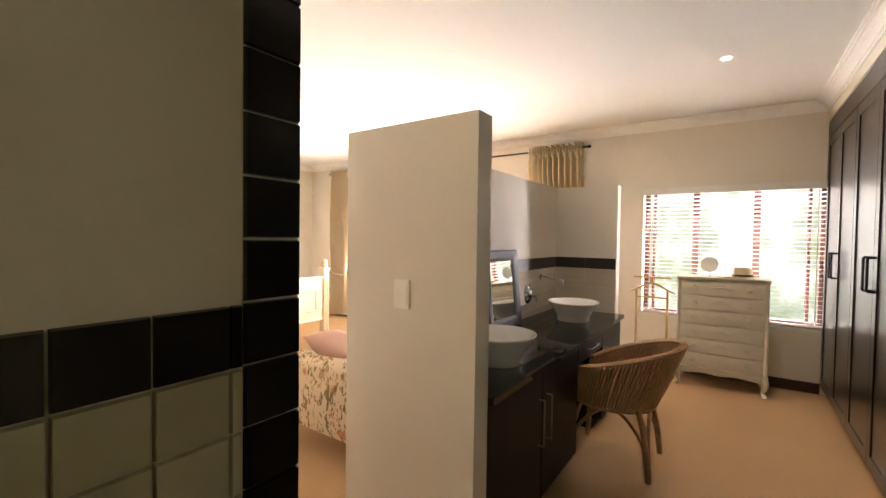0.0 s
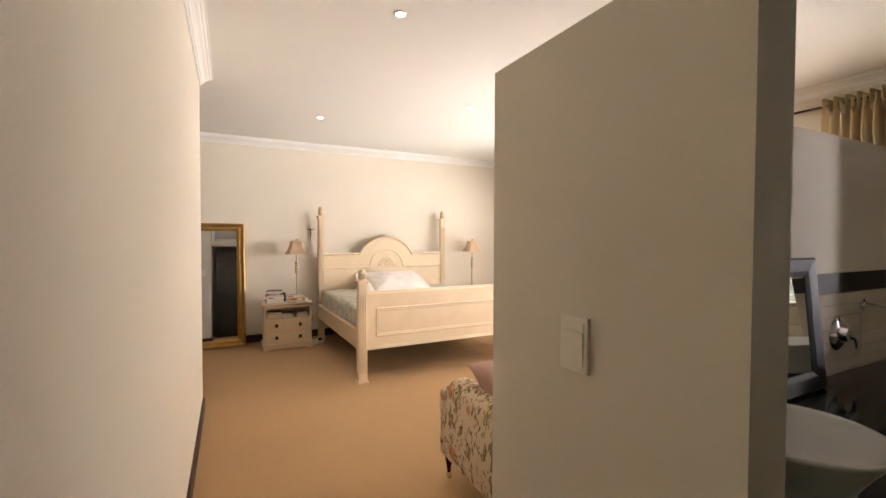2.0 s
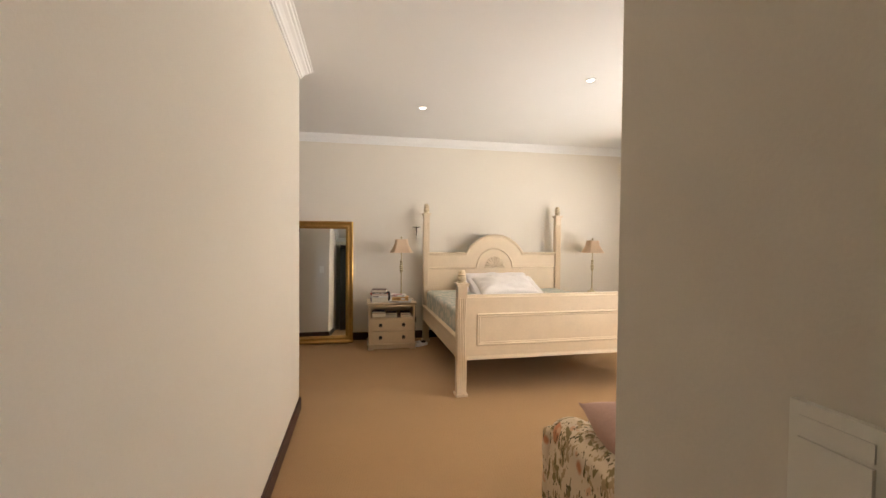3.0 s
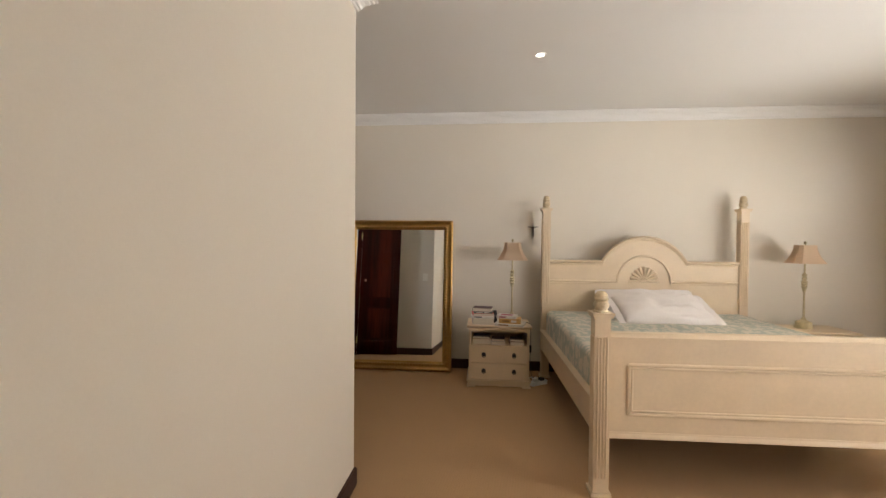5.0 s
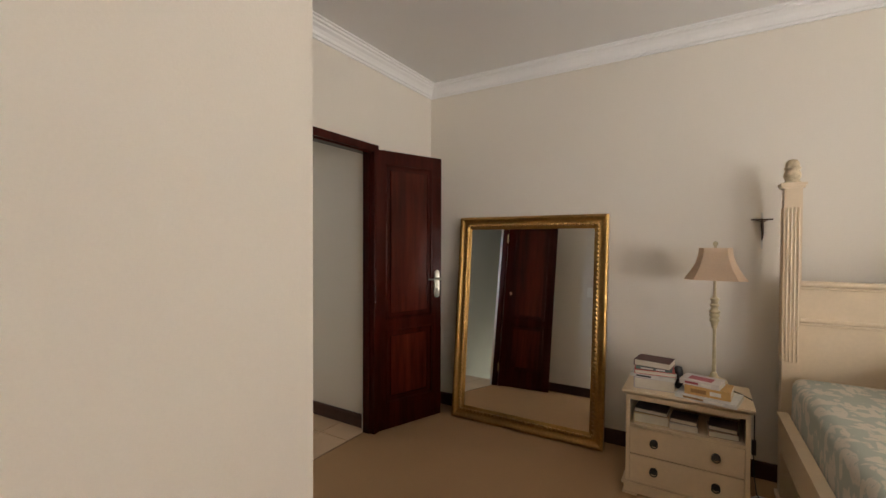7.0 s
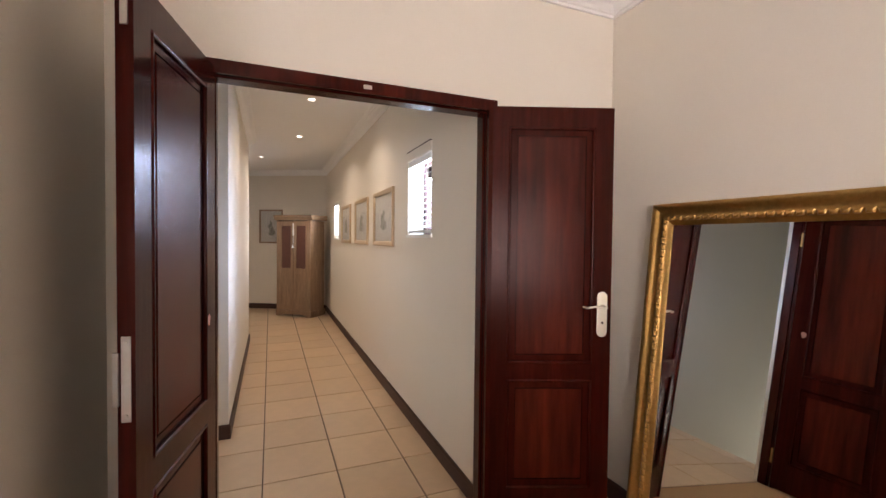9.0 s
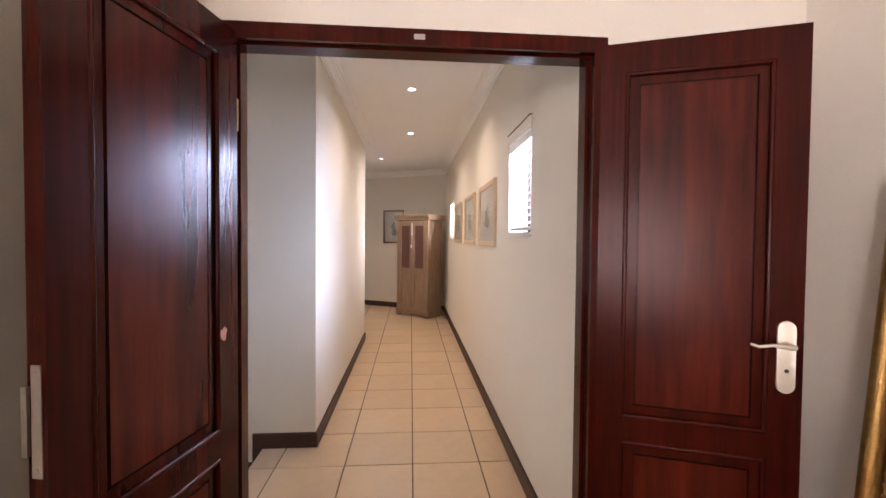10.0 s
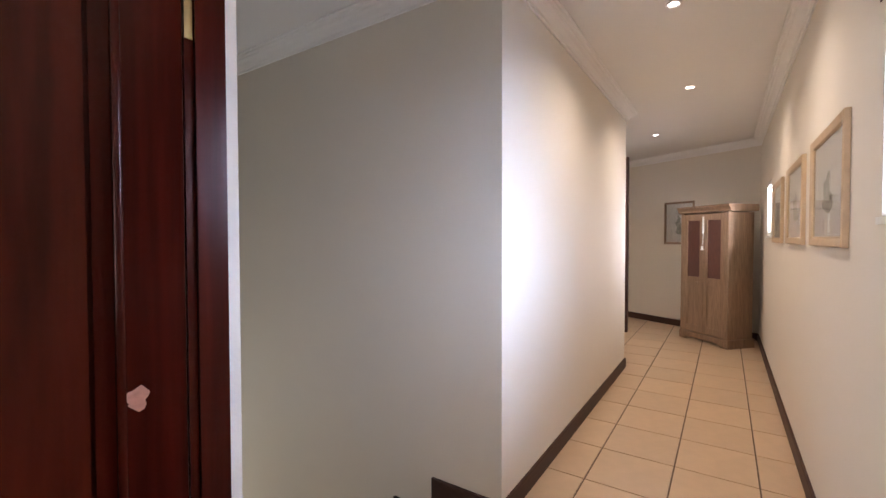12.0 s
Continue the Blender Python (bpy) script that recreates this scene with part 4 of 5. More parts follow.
def table_lamp(x, y, z, label):
    root = thing("table_lamp", label, "table lamp", pose(x, y, z), group="bedside lamps")
    part("base", lathe([(0, 0), (0.070, 0), (0.072, 0.010), (0.064, 0.030), (0.066, 0.048), (0.060, 0.062), (0.034, 0.070), (0.020, 0.082), (0.016, 0.095), (0.010, 0.102), (0, 0.102)], 24), LAMP_PAINT, root, smooth=True)
    part("stem", lathe([(0.010, 0.098), (0.008, 0.335), (0.013, 0.345), (0.018, 0.370), (0.026, 0.385), (0.018, 0.395), (0.027, 0.412), (0.020, 0.420), (0.029, 0.432), (0.017, 0.442), (0.016, 0.455), (0.025, 0.466), (0.016, 0.474), (0.018, 0.49), (0.024, 0.500), (0.012, 0.508), (0.008, 0.515), (0.007, 0.63), (0, 0.63)], 16), LAMP_PAINT, root, smooth=True)
    sh = bmesh.new()
    rings = []
    for s in range(9):
        t = s / 8
        half_w = 0.145 - 0.068 * (1 - (1 - t) ** 1.9)
        half_d = half_w * 0.78
        z0 = 0.605 + 0.170 * t
        c = half_w * 0.30
        rings.append([sh.verts.new(p) for p in ((half_w - c, -half_d, z0), (half_w, -half_d + c, z0), (half_w, half_d - c, z0), (half_w - c, half_d, z0), (-half_w + c, half_d, z0), (-half_w, half_d - c, z0), (-half_w, -half_d + c, z0), (-half_w + c, -half_d, z0))])
    for a, b in zip(rings, rings[1:]):
        for k in range(8):
            sh.faces.new((a[k], a[(k + 1) % 8], b[(k + 1) % 8], b[k]))
    bmesh.ops.solidify(sh, geom=sh.faces[:], thickness=0.003)
    shade = part("shade", sh, SHADE, root, "fawn cloth bell shade")
    part("finial", lathe([(0, 0.765), (0.012, 0.767), (0.005, 0.775), (0.006, 0.783), (0.013, 0.795), (0.010, 0.808), (0, 0.812)], 14), LAMP_PAINT, root, smooth=True)
    part("spider", tube([(-0.07, 0, 0.766), (0.07, 0, 0.766)], 0.003, 6), GOLD_METAL, shade)
    part("socket", lathe([(0, 0.625), (0.016, 0.625), (0.016, 0.67), (0.028, 0.70), (0.026, 0.74), (0, 0.755)], 14), WHITE_PLASTIC, root, smooth=True)
    return root


table_lamp(1.352, 6.02, NSZ + 0.001, "tall cream table lamp with fawn cloth shade")
table_lamp(4.06, 6.10, NSZ + 0.001, "tall cream table lamp with fawn cloth shade beyond the bed")


def book(x, y, z, w, d, h, turn, color, label, spine=None):
    root = thing("book", label, "book", pose(x, y, z, 0, 0, turn), group="bedside books")
    part("page_block", box(-w / 2 + 0.003, w / 2 - 0.002, -d / 2 + 0.003, d / 2 - 0.003, 0.002, h - 0.002), PAPER, root)
    c = box(-w / 2, w / 2, -d / 2, d / 2, 0, 0.002)
    box(-w / 2, w / 2, -d / 2, d / 2, h - 0.002, h, c)
    spine_x, spine_y = (-w / 2 - 0.001, -w / 2 + 0.002), (-d / 2 - 0.001, -d / 2 + 0.002)
    box(*((-w / 2, w / 2) if spine else spine_x), *(spine_y if spine else (-d / 2, d / 2)), 0.002, h - 0.002, c)
    cover = part("cover", c, cloth(color, "book_cover"), root)
    if spine:
        for f0, f1, tint in ((-0.36, -0.02, spine), (0.06, 0.30, (0.70, 0.67, 0.60))):
            part("printing", box(w * f0, w * f1, -d / 2 - 0.0018, -d / 2 - 0.0008, h * 0.28, h * 0.72), cloth(tint, "spine_print"), cover)
        part("printing", box(-w * 0.32, w * 0.28, -d * 0.30, d * 0.22, h, h + 0.0008), cloth(spine, "spine_print"), cover)
    return h


z = NSZ + 0.001
for w, d, h, t, col, lab in ((0.20, 0.16, 0.058, 4, (0.45, 0.38, 0.40), "thick mauve-grey book in a bedside stack"), (0.22, 0.165, 0.020, -3, (0.70, 0.68, 0.62), "thin cream book in a bedside stack"), (0.20, 0.15, 0.022, 6, (0.52, 0.08, 0.06), "red and green paperback in a bedside stack"), (0.18, 0.135, 0.016, 2, (0.10, 0.13, 0.11), "grey-green paperback in a bedside stack"), (0.18, 0.14, 0.034, -8, (0.10, 0.045, 0.04), "dark brown book on a bedside stack")):
    book(1.07, 5.93, z, w, d, h, t, col, lab, (0.05, 0.05, 0.06) if col[0] > 0.6 else (0.62, 0.58, 0.50) if h < 0.02 else None)
    z += h + 0.0005
z = NSZ + 0.001
for w, d, h, t, col, lab in ((0.27, 0.20, 0.022, -12, (0.62, 0.60, 0.56), "pale magazine under bedside books"), (0.20, 0.15, 0.044, -8, (0.56, 0.33, 0.11), "tan hardback book beside the lamp"), (0.18, 0.13, 0.026, -14, (0.62, 0.58, 0.54), "small white patterned paperback beside the lamp")):
    book(1.30 if w < 0.2 else 1.33, 5.875, z, w, d, h, t, col, lab, (0.35, 0.08, 0.10) if w < 0.2 else (0.30, 0.16, 0.05) if h > 0.02 else None)
    z += h + 0.0005
case = thing("glasses_case", "black upright spectacles case between the books", "glasses case", pose(1.185, 5.97, NSZ + 0.001))
part("body", lathe([(0, 0), (0.018, 0), (0.024, 0.02), (0.024, 0.09), (0.018, 0.115), (0, 0.12)], 18), BLACK, case, smooth="all")
for x, w, h0, col, lab in ((1.06, 0.17, 0.05, (0.55, 0.40, 0.20), "tan book lying on the cabinet shelf"), (1.215, 0.13, 0.03, (0.58, 0.56, 0.52), "white book lying on the cabinet shelf"), (1.39, 0.13, 0.03, (0.32, 0.20, 0.13), "brown book lying on the cabinet shelf")):
    book(x, NSY + 0.10, 0.391, w, 0.14, h0, 3, col, lab)
    # upper book's dark colour stands for the shaded gaps inside the shelf
    book(x + 0.004, NSY + 0.105, 0.3915 + h0, w * 0.95, 0.13, 0.022, -4, (0.11, 0.075, 0.065), "book lying on another, coloured dark for the shelf's shade")
cord = thing("lamp_cord", "thin dark lamp cord hanging behind the bedside cabinet", "cord")
part("wire", tube([(1.42, 6.06, 0.582), (1.47, 6.0, 0.585), (1.516, 5.95, 0.578), (1.528, 5.95, 0.50), (1.529, 5.96, 0.36), (1.53, 6.0, 0.20), (1.55, 6.05, 0.05), (1.60, 5.99, 0.012)], 0.003, 6), BLACK, cord, smooth=True)
part("switch", box(1.518, 1.536, 5.94, 5.965, 0.30, 0.37), BLACK, cord, bevel=0.004)
strip = thing("power_strip", "white plug strip on the carpet beside the bed", "power strip", pose(1.60, 5.93, 0.001, 0, 0, 35))
part("body", box(-0.09, 0.09, -0.028, 0.028, 0, 0.035), WHITE_PLASTIC, strip, bevel=0.006)
part("plug", box(-0.06, -0.015, -0.02, 0.02, 0.035, 0.065), WHITE_PLASTIC, strip, bevel=0.005)
part("plug", box(0.02, 0.06, -0.02, 0.02, 0.035, 0.06), BLACK, strip, bevel=0.005)
part("flex", tube([(0.09, 0, 0.015), (0.15, 0.03, 0.006), (0.16, 0.12, 0.006), (0.08, 0.18, 0.006), (-0.02, 0.16, 0.006)], 0.004, 6), WHITE_PLASTIC, strip, smooth=True)

# crucifix
BRONZE = material("dull_bronze", (0.075, 0.045, 0.028), 0.5, metal=0.6, grain=0.2, scale=60)
cross = thing("crucifix", "small dark metal crucifix hanging on the bedroom wall", "crucifix", pose(1.585, NORTH - 0.008, 1.455))
part("upright", box(-0.0045, 0.0045, -0.002, 0.006, -0.11, 0.10), STEEL, cross, bevel=0.001)
part("crossbar", box(-0.052, 0.052, -0.002, 0.006, 0.056, 0.065), BRONZE, cross, bevel=0.001)
b = tube([(0, -0.010, 0.065), (0, -0.012, 0.02), (0.003, -0.012, -0.02), (0, -0.009, -0.06)], [0.006, 0.0075, 0.006, 0.003], 8)
tube([(-0.04, -0.008, 0.062), (0, -0.011, 0.045), (0.04, -0.008, 0.062)], 0.003, 6, b)
part("carving", b, BRONZE, cross, smooth=True)

# ---- leaning gilt mirror ----
MW, MH, FW = 1.14, 1.575, 0.095
mirror = thing("floor_mirror", "large gilt-framed mirror leaning against the wall on the carpet", "mirror", pose(0.178, 6.222, 0.004, -5.4, 0, 1.0))
fprof = [(0, 0.0), (0, -0.040), (0.010, -0.046), (0.020, -0.044), (0.028, -0.036), (0.046, -0.030), (0.056, -0.034), (0.066, -0.032), (0.072, -0.024), (0.084, -0.020), (FW, -0.012), (FW, 0.0)]
corners = [(-MW / 2, 0), (MW / 2, 0), (MW / 2, MH), (-MW / 2, MH)]
inward = [(1, 1), (-1, 1), (-1, -1), (1, -1)]
for i, nm in enumerate(("bottom_rail", "side_rail", "top_rail", "side_rail")):
    j = (i + 1) % 4
    bm = bmesh.new()
    rows = [[bm.verts.new((corners[k][0] + inward[k][0] * d, y, corners[k][1] + inward[k][1] * d)) for d, y in fprof] for k in (i, j)]
    for a in range(len(fprof)):
        c = (a + 1) % len(fprof)
        bm.faces.new((rows[0][a], rows[0][c], rows[1][c], rows[1][a]))
    bm.faces.new(rows[0])
    bm.faces.new(rows[1][::-1])
    bmesh.ops.recalc_face_normals(bm, faces=bm.faces)
    rail = part(nm, bm, GOLD, mirror, smooth=True)
    beads = bmesh.new()
    p, q = [Vector((corners[k][0] + inward[k][0] * 0.064, -0.032, corners[k][1] + inward[k][1] * 0.064)) for k in (i, j)]
    count = int((q - p).length / 0.030)
    for s in range(count):
        c = p.lerp(q, (s + 0.5) / count)
        along = (q - p).normalized()
        side = along.cross(Vector((0, 1, 0)))
        tube([c - along * 0.011 - side * 0.006, c - along * 0.003 + side * 0.004, c + along * 0.006 + side * 0.005, c + along * 0.012 - side * 0.005], [0.004, 0.010, 0.010, 0.003], 6, beads)
    tagged(part("beading", beads, GOLD, rail, "carved gilt leaf beading", smooth=True), kind="stuff")
part("mirror_glass", box(-MW / 2 + FW - 0.01, MW / 2 - FW + 0.01, -0.010, -0.006, FW - 0.01, MH - FW + 0.01), MIRROR, mirror, "clear silvered glass")
part("backing", box(-MW / 2 + 0.02, MW / 2 - 0.02, -0.005, 0.0, 0.02, MH - 0.02), WENGE, mirror)


# ---- vanity ----
BAND = material("dark_band_tile", (0.030, 0.022, 0.018), 0.35, grain=0.15, scale=40, blotch=0.1)
SPLASH = material("splash_tile", (0.56, 0.48, 0.38), 0.20, grain=0.02, scale=20, blotch=0.03, per_object=0.03)
splash = thing("splashback", "grey-cream wall tiles under a dark tile band round the vanity", "splashback", kind="structure")
VX0, VX1, VYF, VYB, VZ = 1.354, 3.70, 0.528, 1.13, 0.780
for k in range(6):
    x0 = VX0 + k * (VX1 - VX0) / 6
    x1 = x0 + (VX1 - VX0) / 6
    for z0, z1 in [(VZ + 0.002 + 0.0526 * r, VZ + 0.0530 + 0.0526 * r) for r in range(7)]:
        part("tile", box(x0 + 0.001, x1 - 0.001, VYB - 0.007, VYB - 0.001, z0, z1), SPLASH, splash)
    part("band_tile", box(x0 + 0.0005, x1 - 0.0005, VYB - 0.009, VYB - 0.001, 1.152, 1.245), BAND, splash)
for y0, y1 in ((0.605, 0.860), (0.862, VYB - 0.01)):
    for z0, z1 in [(VZ + 0.002 + 0.0526 * r, VZ + 0.0530 + 0.0526 * r) for r in range(7)]:
        part("tile", box(VX1 - 0.007, VX1 - 0.001, y0, y1, z0, z1), SPLASH, splash)
    part("band_tile", box(VX1 - 0.009, VX1 - 0.001, y0, y1, 1.152, 1.245), BAND, splash)
VANITY_WOOD = material("vanity_wood", (0.0075, 0.004, 0.003), 0.42, grain=0.3, scale=14, blotch=0.15, stretch=(5, 5, 0.6), spec=0.15)
top = thing("countertop", "polished black granite vanity top", "countertop")
part("front_edge", box(VX0 + 0.003, VX1 - 0.011, VYF - 0.0025, VYF - 0.0001, VZ - 0.029, VZ - 0.001), GRANITE, top, "polished granite edge", bevel=0.0008)
part("slab", box(VX0 + 0.002, VX1 - 0.010, VYF, VYB - 0.010, VZ - 0.030, VZ), GRANITE, top, bevel=0.003)
HANDLE_STEEL = material("dull_steel", (0.30, 0.27, 0.24), 0.35, metal=1.0, grain=0.06, scale=90)
unit_w = (VX1 - VX0 - 0.02) / 4
for k in range(4):
    x0 = VX0 + 0.005 + k * unit_w
    kneehole = k == 2
    unit = thing("vanity_cabinet", "dark wood vanity cabinet under the granite top", "cabinet", group="vanity cabinets")
    z0 = 0.62 if kneehole else 0.08
    part("body", box(x0, x0 + unit_w - 0.004, VYF + 0.045, VYB - 0.012, z0, VZ - 0.031), VANITY_WOOD, unit)
    if not kneehole:
        part("plinth", box(x0, x0 + unit_w - 0.004, VYF + 0.09, VYB - 0.012, 0.001, z0), VANITY_WOOD, unit)
    for s in range(1):
        if kneehole:
            part("drawer_handle", tube([(x0 + unit_w / 2 - 0.09, VYF + 0.024, 0.69), (x0 + unit_w / 2 - 0.09, VYF - 0.006, 0.69), (x0 + unit_w / 2 + 0.09, VYF - 0.006, 0.69), (x0 + unit_w / 2 + 0.09, VYF + 0.024, 0.69)], 0.004, 8), HANDLE_STEEL, unit, "slim steel bar handle", smooth=True)
        a = x0 + 0.004
        b = a + unit_w - 0.012
        door = part("drawer" if kneehole else "door", box(a, b, VYF + 0.024, VYF + 0.044, z0 + 0.006, VZ - 0.045), VANITY_WOOD, unit, bevel=0.002)
        if not kneehole:
            hx = b - 0.045 if k == 0 else a + 0.045
            part("handle", tube([(hx, VYF + 0.024, 0.38), (hx, VYF - 0.004, 0.38), (hx, VYF - 0.008, 0.385), (hx, VYF - 0.008, 0.605), (hx, VYF - 0.004, 0.61), (hx, VYF + 0.024, 0.61)], 0.0042, 8), HANDLE_STEEL, door, "slim steel bar handle", smooth=True)


def basin(x, y):
    b = thing("basin", "white ceramic bowl basin standing on the vanity top", "basin", pose(x, y, VZ), group="vanity basins")
    part("bowl", lathe([(0, 0.0005), (0.116, 0.0005), (0.121, 0.007), (0.118, 0.020), (0.128, 0.050), (0.155, 0.095), (0.184, 0.135), (0.191, 0.144), (0.189, 0.150), (0.182, 0.149), (0.172, 0.139), (0.140, 0.092), (0.104, 0.054), (0.060, 0.036), (0.022, 0.032), (0, 0.032)], 48), CERAMIC, b, smooth="all")
    part("drain", lathe([(0, 0.0325), (0.022, 0.0325), (0.022, 0.036), (0.012, 0.038), (0, 0.038)], 20), CHROME, b, smooth=True)
    tap = thing("wall_tap", "chrome wall spout with round mixer on the splashback", "tap", pose(x + 0.15, VYB - 0.008, 1.085), group="wall taps")
    part("rosette", lathe([(0, 0), (0.027, 0), (0.027, 0.006), (0.016, 0.012), (0, 0.012)], 24), CHROME, tap, at=pose(0, 0, 0, 90, 0, 0), smooth=True)
    part("spout", tube([(0, 0, 0), (-0.005, -0.08, -0.004), (-0.015, -0.165, -0.010), (-0.020, -0.200, -0.014), (-0.022, -0.212, -0.024), (-0.022, -0.214, -0.050)], 0.0105, 12), CHROME, tap, smooth=True)
    mix = part("mixer_plate", lathe([(0, 0), (0.078, 0), (0.078, 0.004), (0.064, 0.014), (0.036, 0.020), (0.030, 0.045), (0, 0.048)], 32), CHROME, tap, at=pose(-0.25, 0, -0.118, 90, 0, 0), smooth=True)
    part("lever", tube([(0, 0, 0.040), (0.03, -0.012, 0.046), (0.050, -0.03, 0.05), (0.055, -0.065, 0.05)], [0.010, 0.010, 0.008, 0.006], 10), CHROME, mix, smooth=True)


basin(1.82, 0.745)
basin(3.16, 0.790)

vm = thing("vanity_mirror", "small mirror in a wide black frame leaning on the splashback", "mirror", pose(2.53, 1.048, VZ + 0.004, -5.5, 0, 0))
w, h, f = 0.24, 0.54, 0.075
bm = bmesh.new()
cs = [(-w, 0), (w, 0), (w, h), (-w, h)]
fp = [(0, 0.022), (0, -0.004), (0.008, -0.012), (f - 0.02, -0.004), (f, 0.004), (f, 0.022)]
for i in range(4):
    j = (i + 1) % 4
    rows = [[bm.verts.new((cs[k][0] + inward[k][0] * d, y, cs[k][1] + inward[k][1] * d)) for d, y in fp] for k in (i, j)]
    for a in range(len(fp)):
        c = (a + 1) % len(fp)
        bm.faces.new((rows[0][a], rows[0][c], rows[1][c], rows[1][a]))
bmesh.ops.recalc_face_normals(bm, faces=bm.faces)
part("frame", bm, BLACK_FRAME, vm)
part("mirror_glass", box(-w + f, w - f, 0.006, 0.012, f, h - f), MIRROR, vm, "clear silvered glass")
part("backing", box(-w + 0.01, w - 0.01, 0.013, 0.021, 0.01, h - 0.01), WENGE, vm)


ornament = thing("ornament", "small red flower ornament on the vanity mirror's corner", "ornament", pose(2.312, 1.098, VZ + 0.543))
RED = material("red_petals", (0.42, 0.03, 0.025), 0.6, grain=0.15, scale=60)
petals = bmesh.new()
for k in range(7):
    a = 2 * math.pi * k / 7
    bmesh.ops.create_uvsphere(petals, u_segments=10, v_segments=7, radius=0.011, matrix=Matrix.Translation((0.012 * math.cos(a), 0.012 * math.sin(a), 0.014 + 0.008 * (k % 3))))
part("flower", petals, RED, ornament, smooth=True)
part("stem", tube([(0, 0, 0.0), (0.002, 0, 0.02), (-0.003, 0, 0.05)], [0.004, 0.004, 0.006], 8), WENGE, ornament, smooth=True)


# ---- wicker tub chair ----
chair = thing("wicker_chair", "brown woven wicker tub chair drawn up to the vanity", "chair", pose(2.785, 0.335, 0, 0, 0, 0))


def rim(a):
    """Top line of the shell: high at the back (a = -90 degrees), low at the fronts of the arms."""
    back = (1 - math.sin(a)) / 2
    return 0.560 + 0.210 * back ** 0.85


shell = bmesh.new()
A0, A1, NU, NV = radians(-242), radians(62), 150, 20


def shell_point(a, t):
    """Point of the woven shell: narrow at the seat, flaring most at the back."""
    back = (1 - math.sin(a)) / 2
    low, high = 0.243, 0.292 + 0.018 * back
    r = low + (high - low) * (t + 0.10 * math.sin(math.pi * t))
    return Vector((r * math.cos(a), r * math.sin(a) - 0.02 + 0.085 * (1 - t), 0.385 + (rim(a) - 0.385) * t))


grid = []
for i in range(NU + 1):
    a = A0 + (A1 - A0) * i / NU
    out = Vector((math.cos(a), math.sin(a), 0))
    grid.append([shell.verts.new(shell_point(a, j / NV) + out * (0.0062 * (1 if i % 2 else -1) + 0.0016 * (1 if (i // 2 + j) % 2 else -1))) for j in range(NV + 1)])
for i in range(NU):
    for j in range(NV):
        shell.faces.new((grid[i][j], grid[i + 1][j], grid[i + 1][j + 1], grid[i][j + 1]))
bmesh.ops.solidify(shell, geom=shell.faces[:], thickness=0.010)
part("woven_shell", shell, WICKER, chair, smooth="all")
strands = bmesh.new()
for i in range(0, NU + 1, 2):
    a = A0 + (A1 - A0) * i / NU
    out = Vector((math.cos(a), math.sin(a), 0))
    for side in (0.010, -0.012):
        tube([shell_point(a, t / 6) + out * (side + 0.0012 * (1 if (t + i // 2) % 2 else -1)) for t in range(7)], 0.0050, 6, strands)
tagged(part("cane_weave", strands, STRAND, chair, "lighter woven cane strands", smooth=True), kind="stuff")
pts = [shell_point(a, 1.0) + Vector((0, 0, 0.006)) for a in [A0 + (A1 - A0) * i / 48 for i in range(49)]]
braid = tube(pts, 0.016, 10)
for k in range(120):
    s = k / 119 * 48
    i = min(47, int(s))
    c = pts[i].lerp(pts[i + 1], s - i)
    d = (pts[i + 1] - pts[i]).normalized()
    n = d.cross(Vector((0, 0, 1))).normalized()
    tube([c - d * 0.012 - n * 0.017, c + Vector((0, 0, 0.016)), c + d * 0.012 + n * 0.017], 0.0055, 5, braid)
part("braided_rim", braid, WICKER, chair, smooth=True)
part("seat", lathe([(0, 0.445), (0.19, 0.445), (0.212, 0.450), (0.216, 0.462), (0.20, 0.473), (0, 0.477)], 32, None, (0, 0.062, 0)), WICKER, chair, smooth=True)
part("seat_ring", tube([(0.246 * math.cos(t), 0.246 * math.sin(t) + 0.065, 0.385) for t in [2 * math.pi * i / 32 for i in range(32)]], 0.014, 8, closed=True), WICKER, chair, smooth=True)
for x, y, tx, ty, tz in ((-0.215, -0.185, -0.185, -0.115, 0.40), (0.215, -0.185, 0.185, -0.115, 0.40), (-0.205, 0.280, -0.160, 0.250, 0.558), (0.205, 0.280, 0.160, 0.250, 0.558)):
    mid = (x * 0.4 + tx * 0.6 + (0.03 if x > 0 else -0.03) * (y > 0), y * 0.45 + ty * 0.55, 0.30)
    part("leg", tube([(x, y, 0.001), (x * 0.98, y * 0.98, 0.06), mid, (tx, ty, tz)], [0.016, 0.018, 0.018, 0.017], 10), WICKER, chair, smooth=True)
for a, b in (((-0.215, -0.185), (-0.205, 0.28)), ((0.215, -0.185), (0.205, 0.28)), ((-0.205, 0.28), (0.205, 0.28)), ((-0.215, -0.185), (0.215, -0.185))):
    P, Q = Vector((*a, 0.10)), Vector((*b, 0.10))
    arcpts = []
    for s in range(19):
        h = math.sin(math.pi * s / 18) ** 0.55
        q = P.lerp(Q, s / 18)
        arcpts.append(Vector((q.x * (1 - 0.14 * h), q.y * (1 - 0.14 * h), 0.10 + 0.27 * h)))
    part("arched_brace", tube(arcpts, 0.011, 8), WICKER, chair, smooth=True)

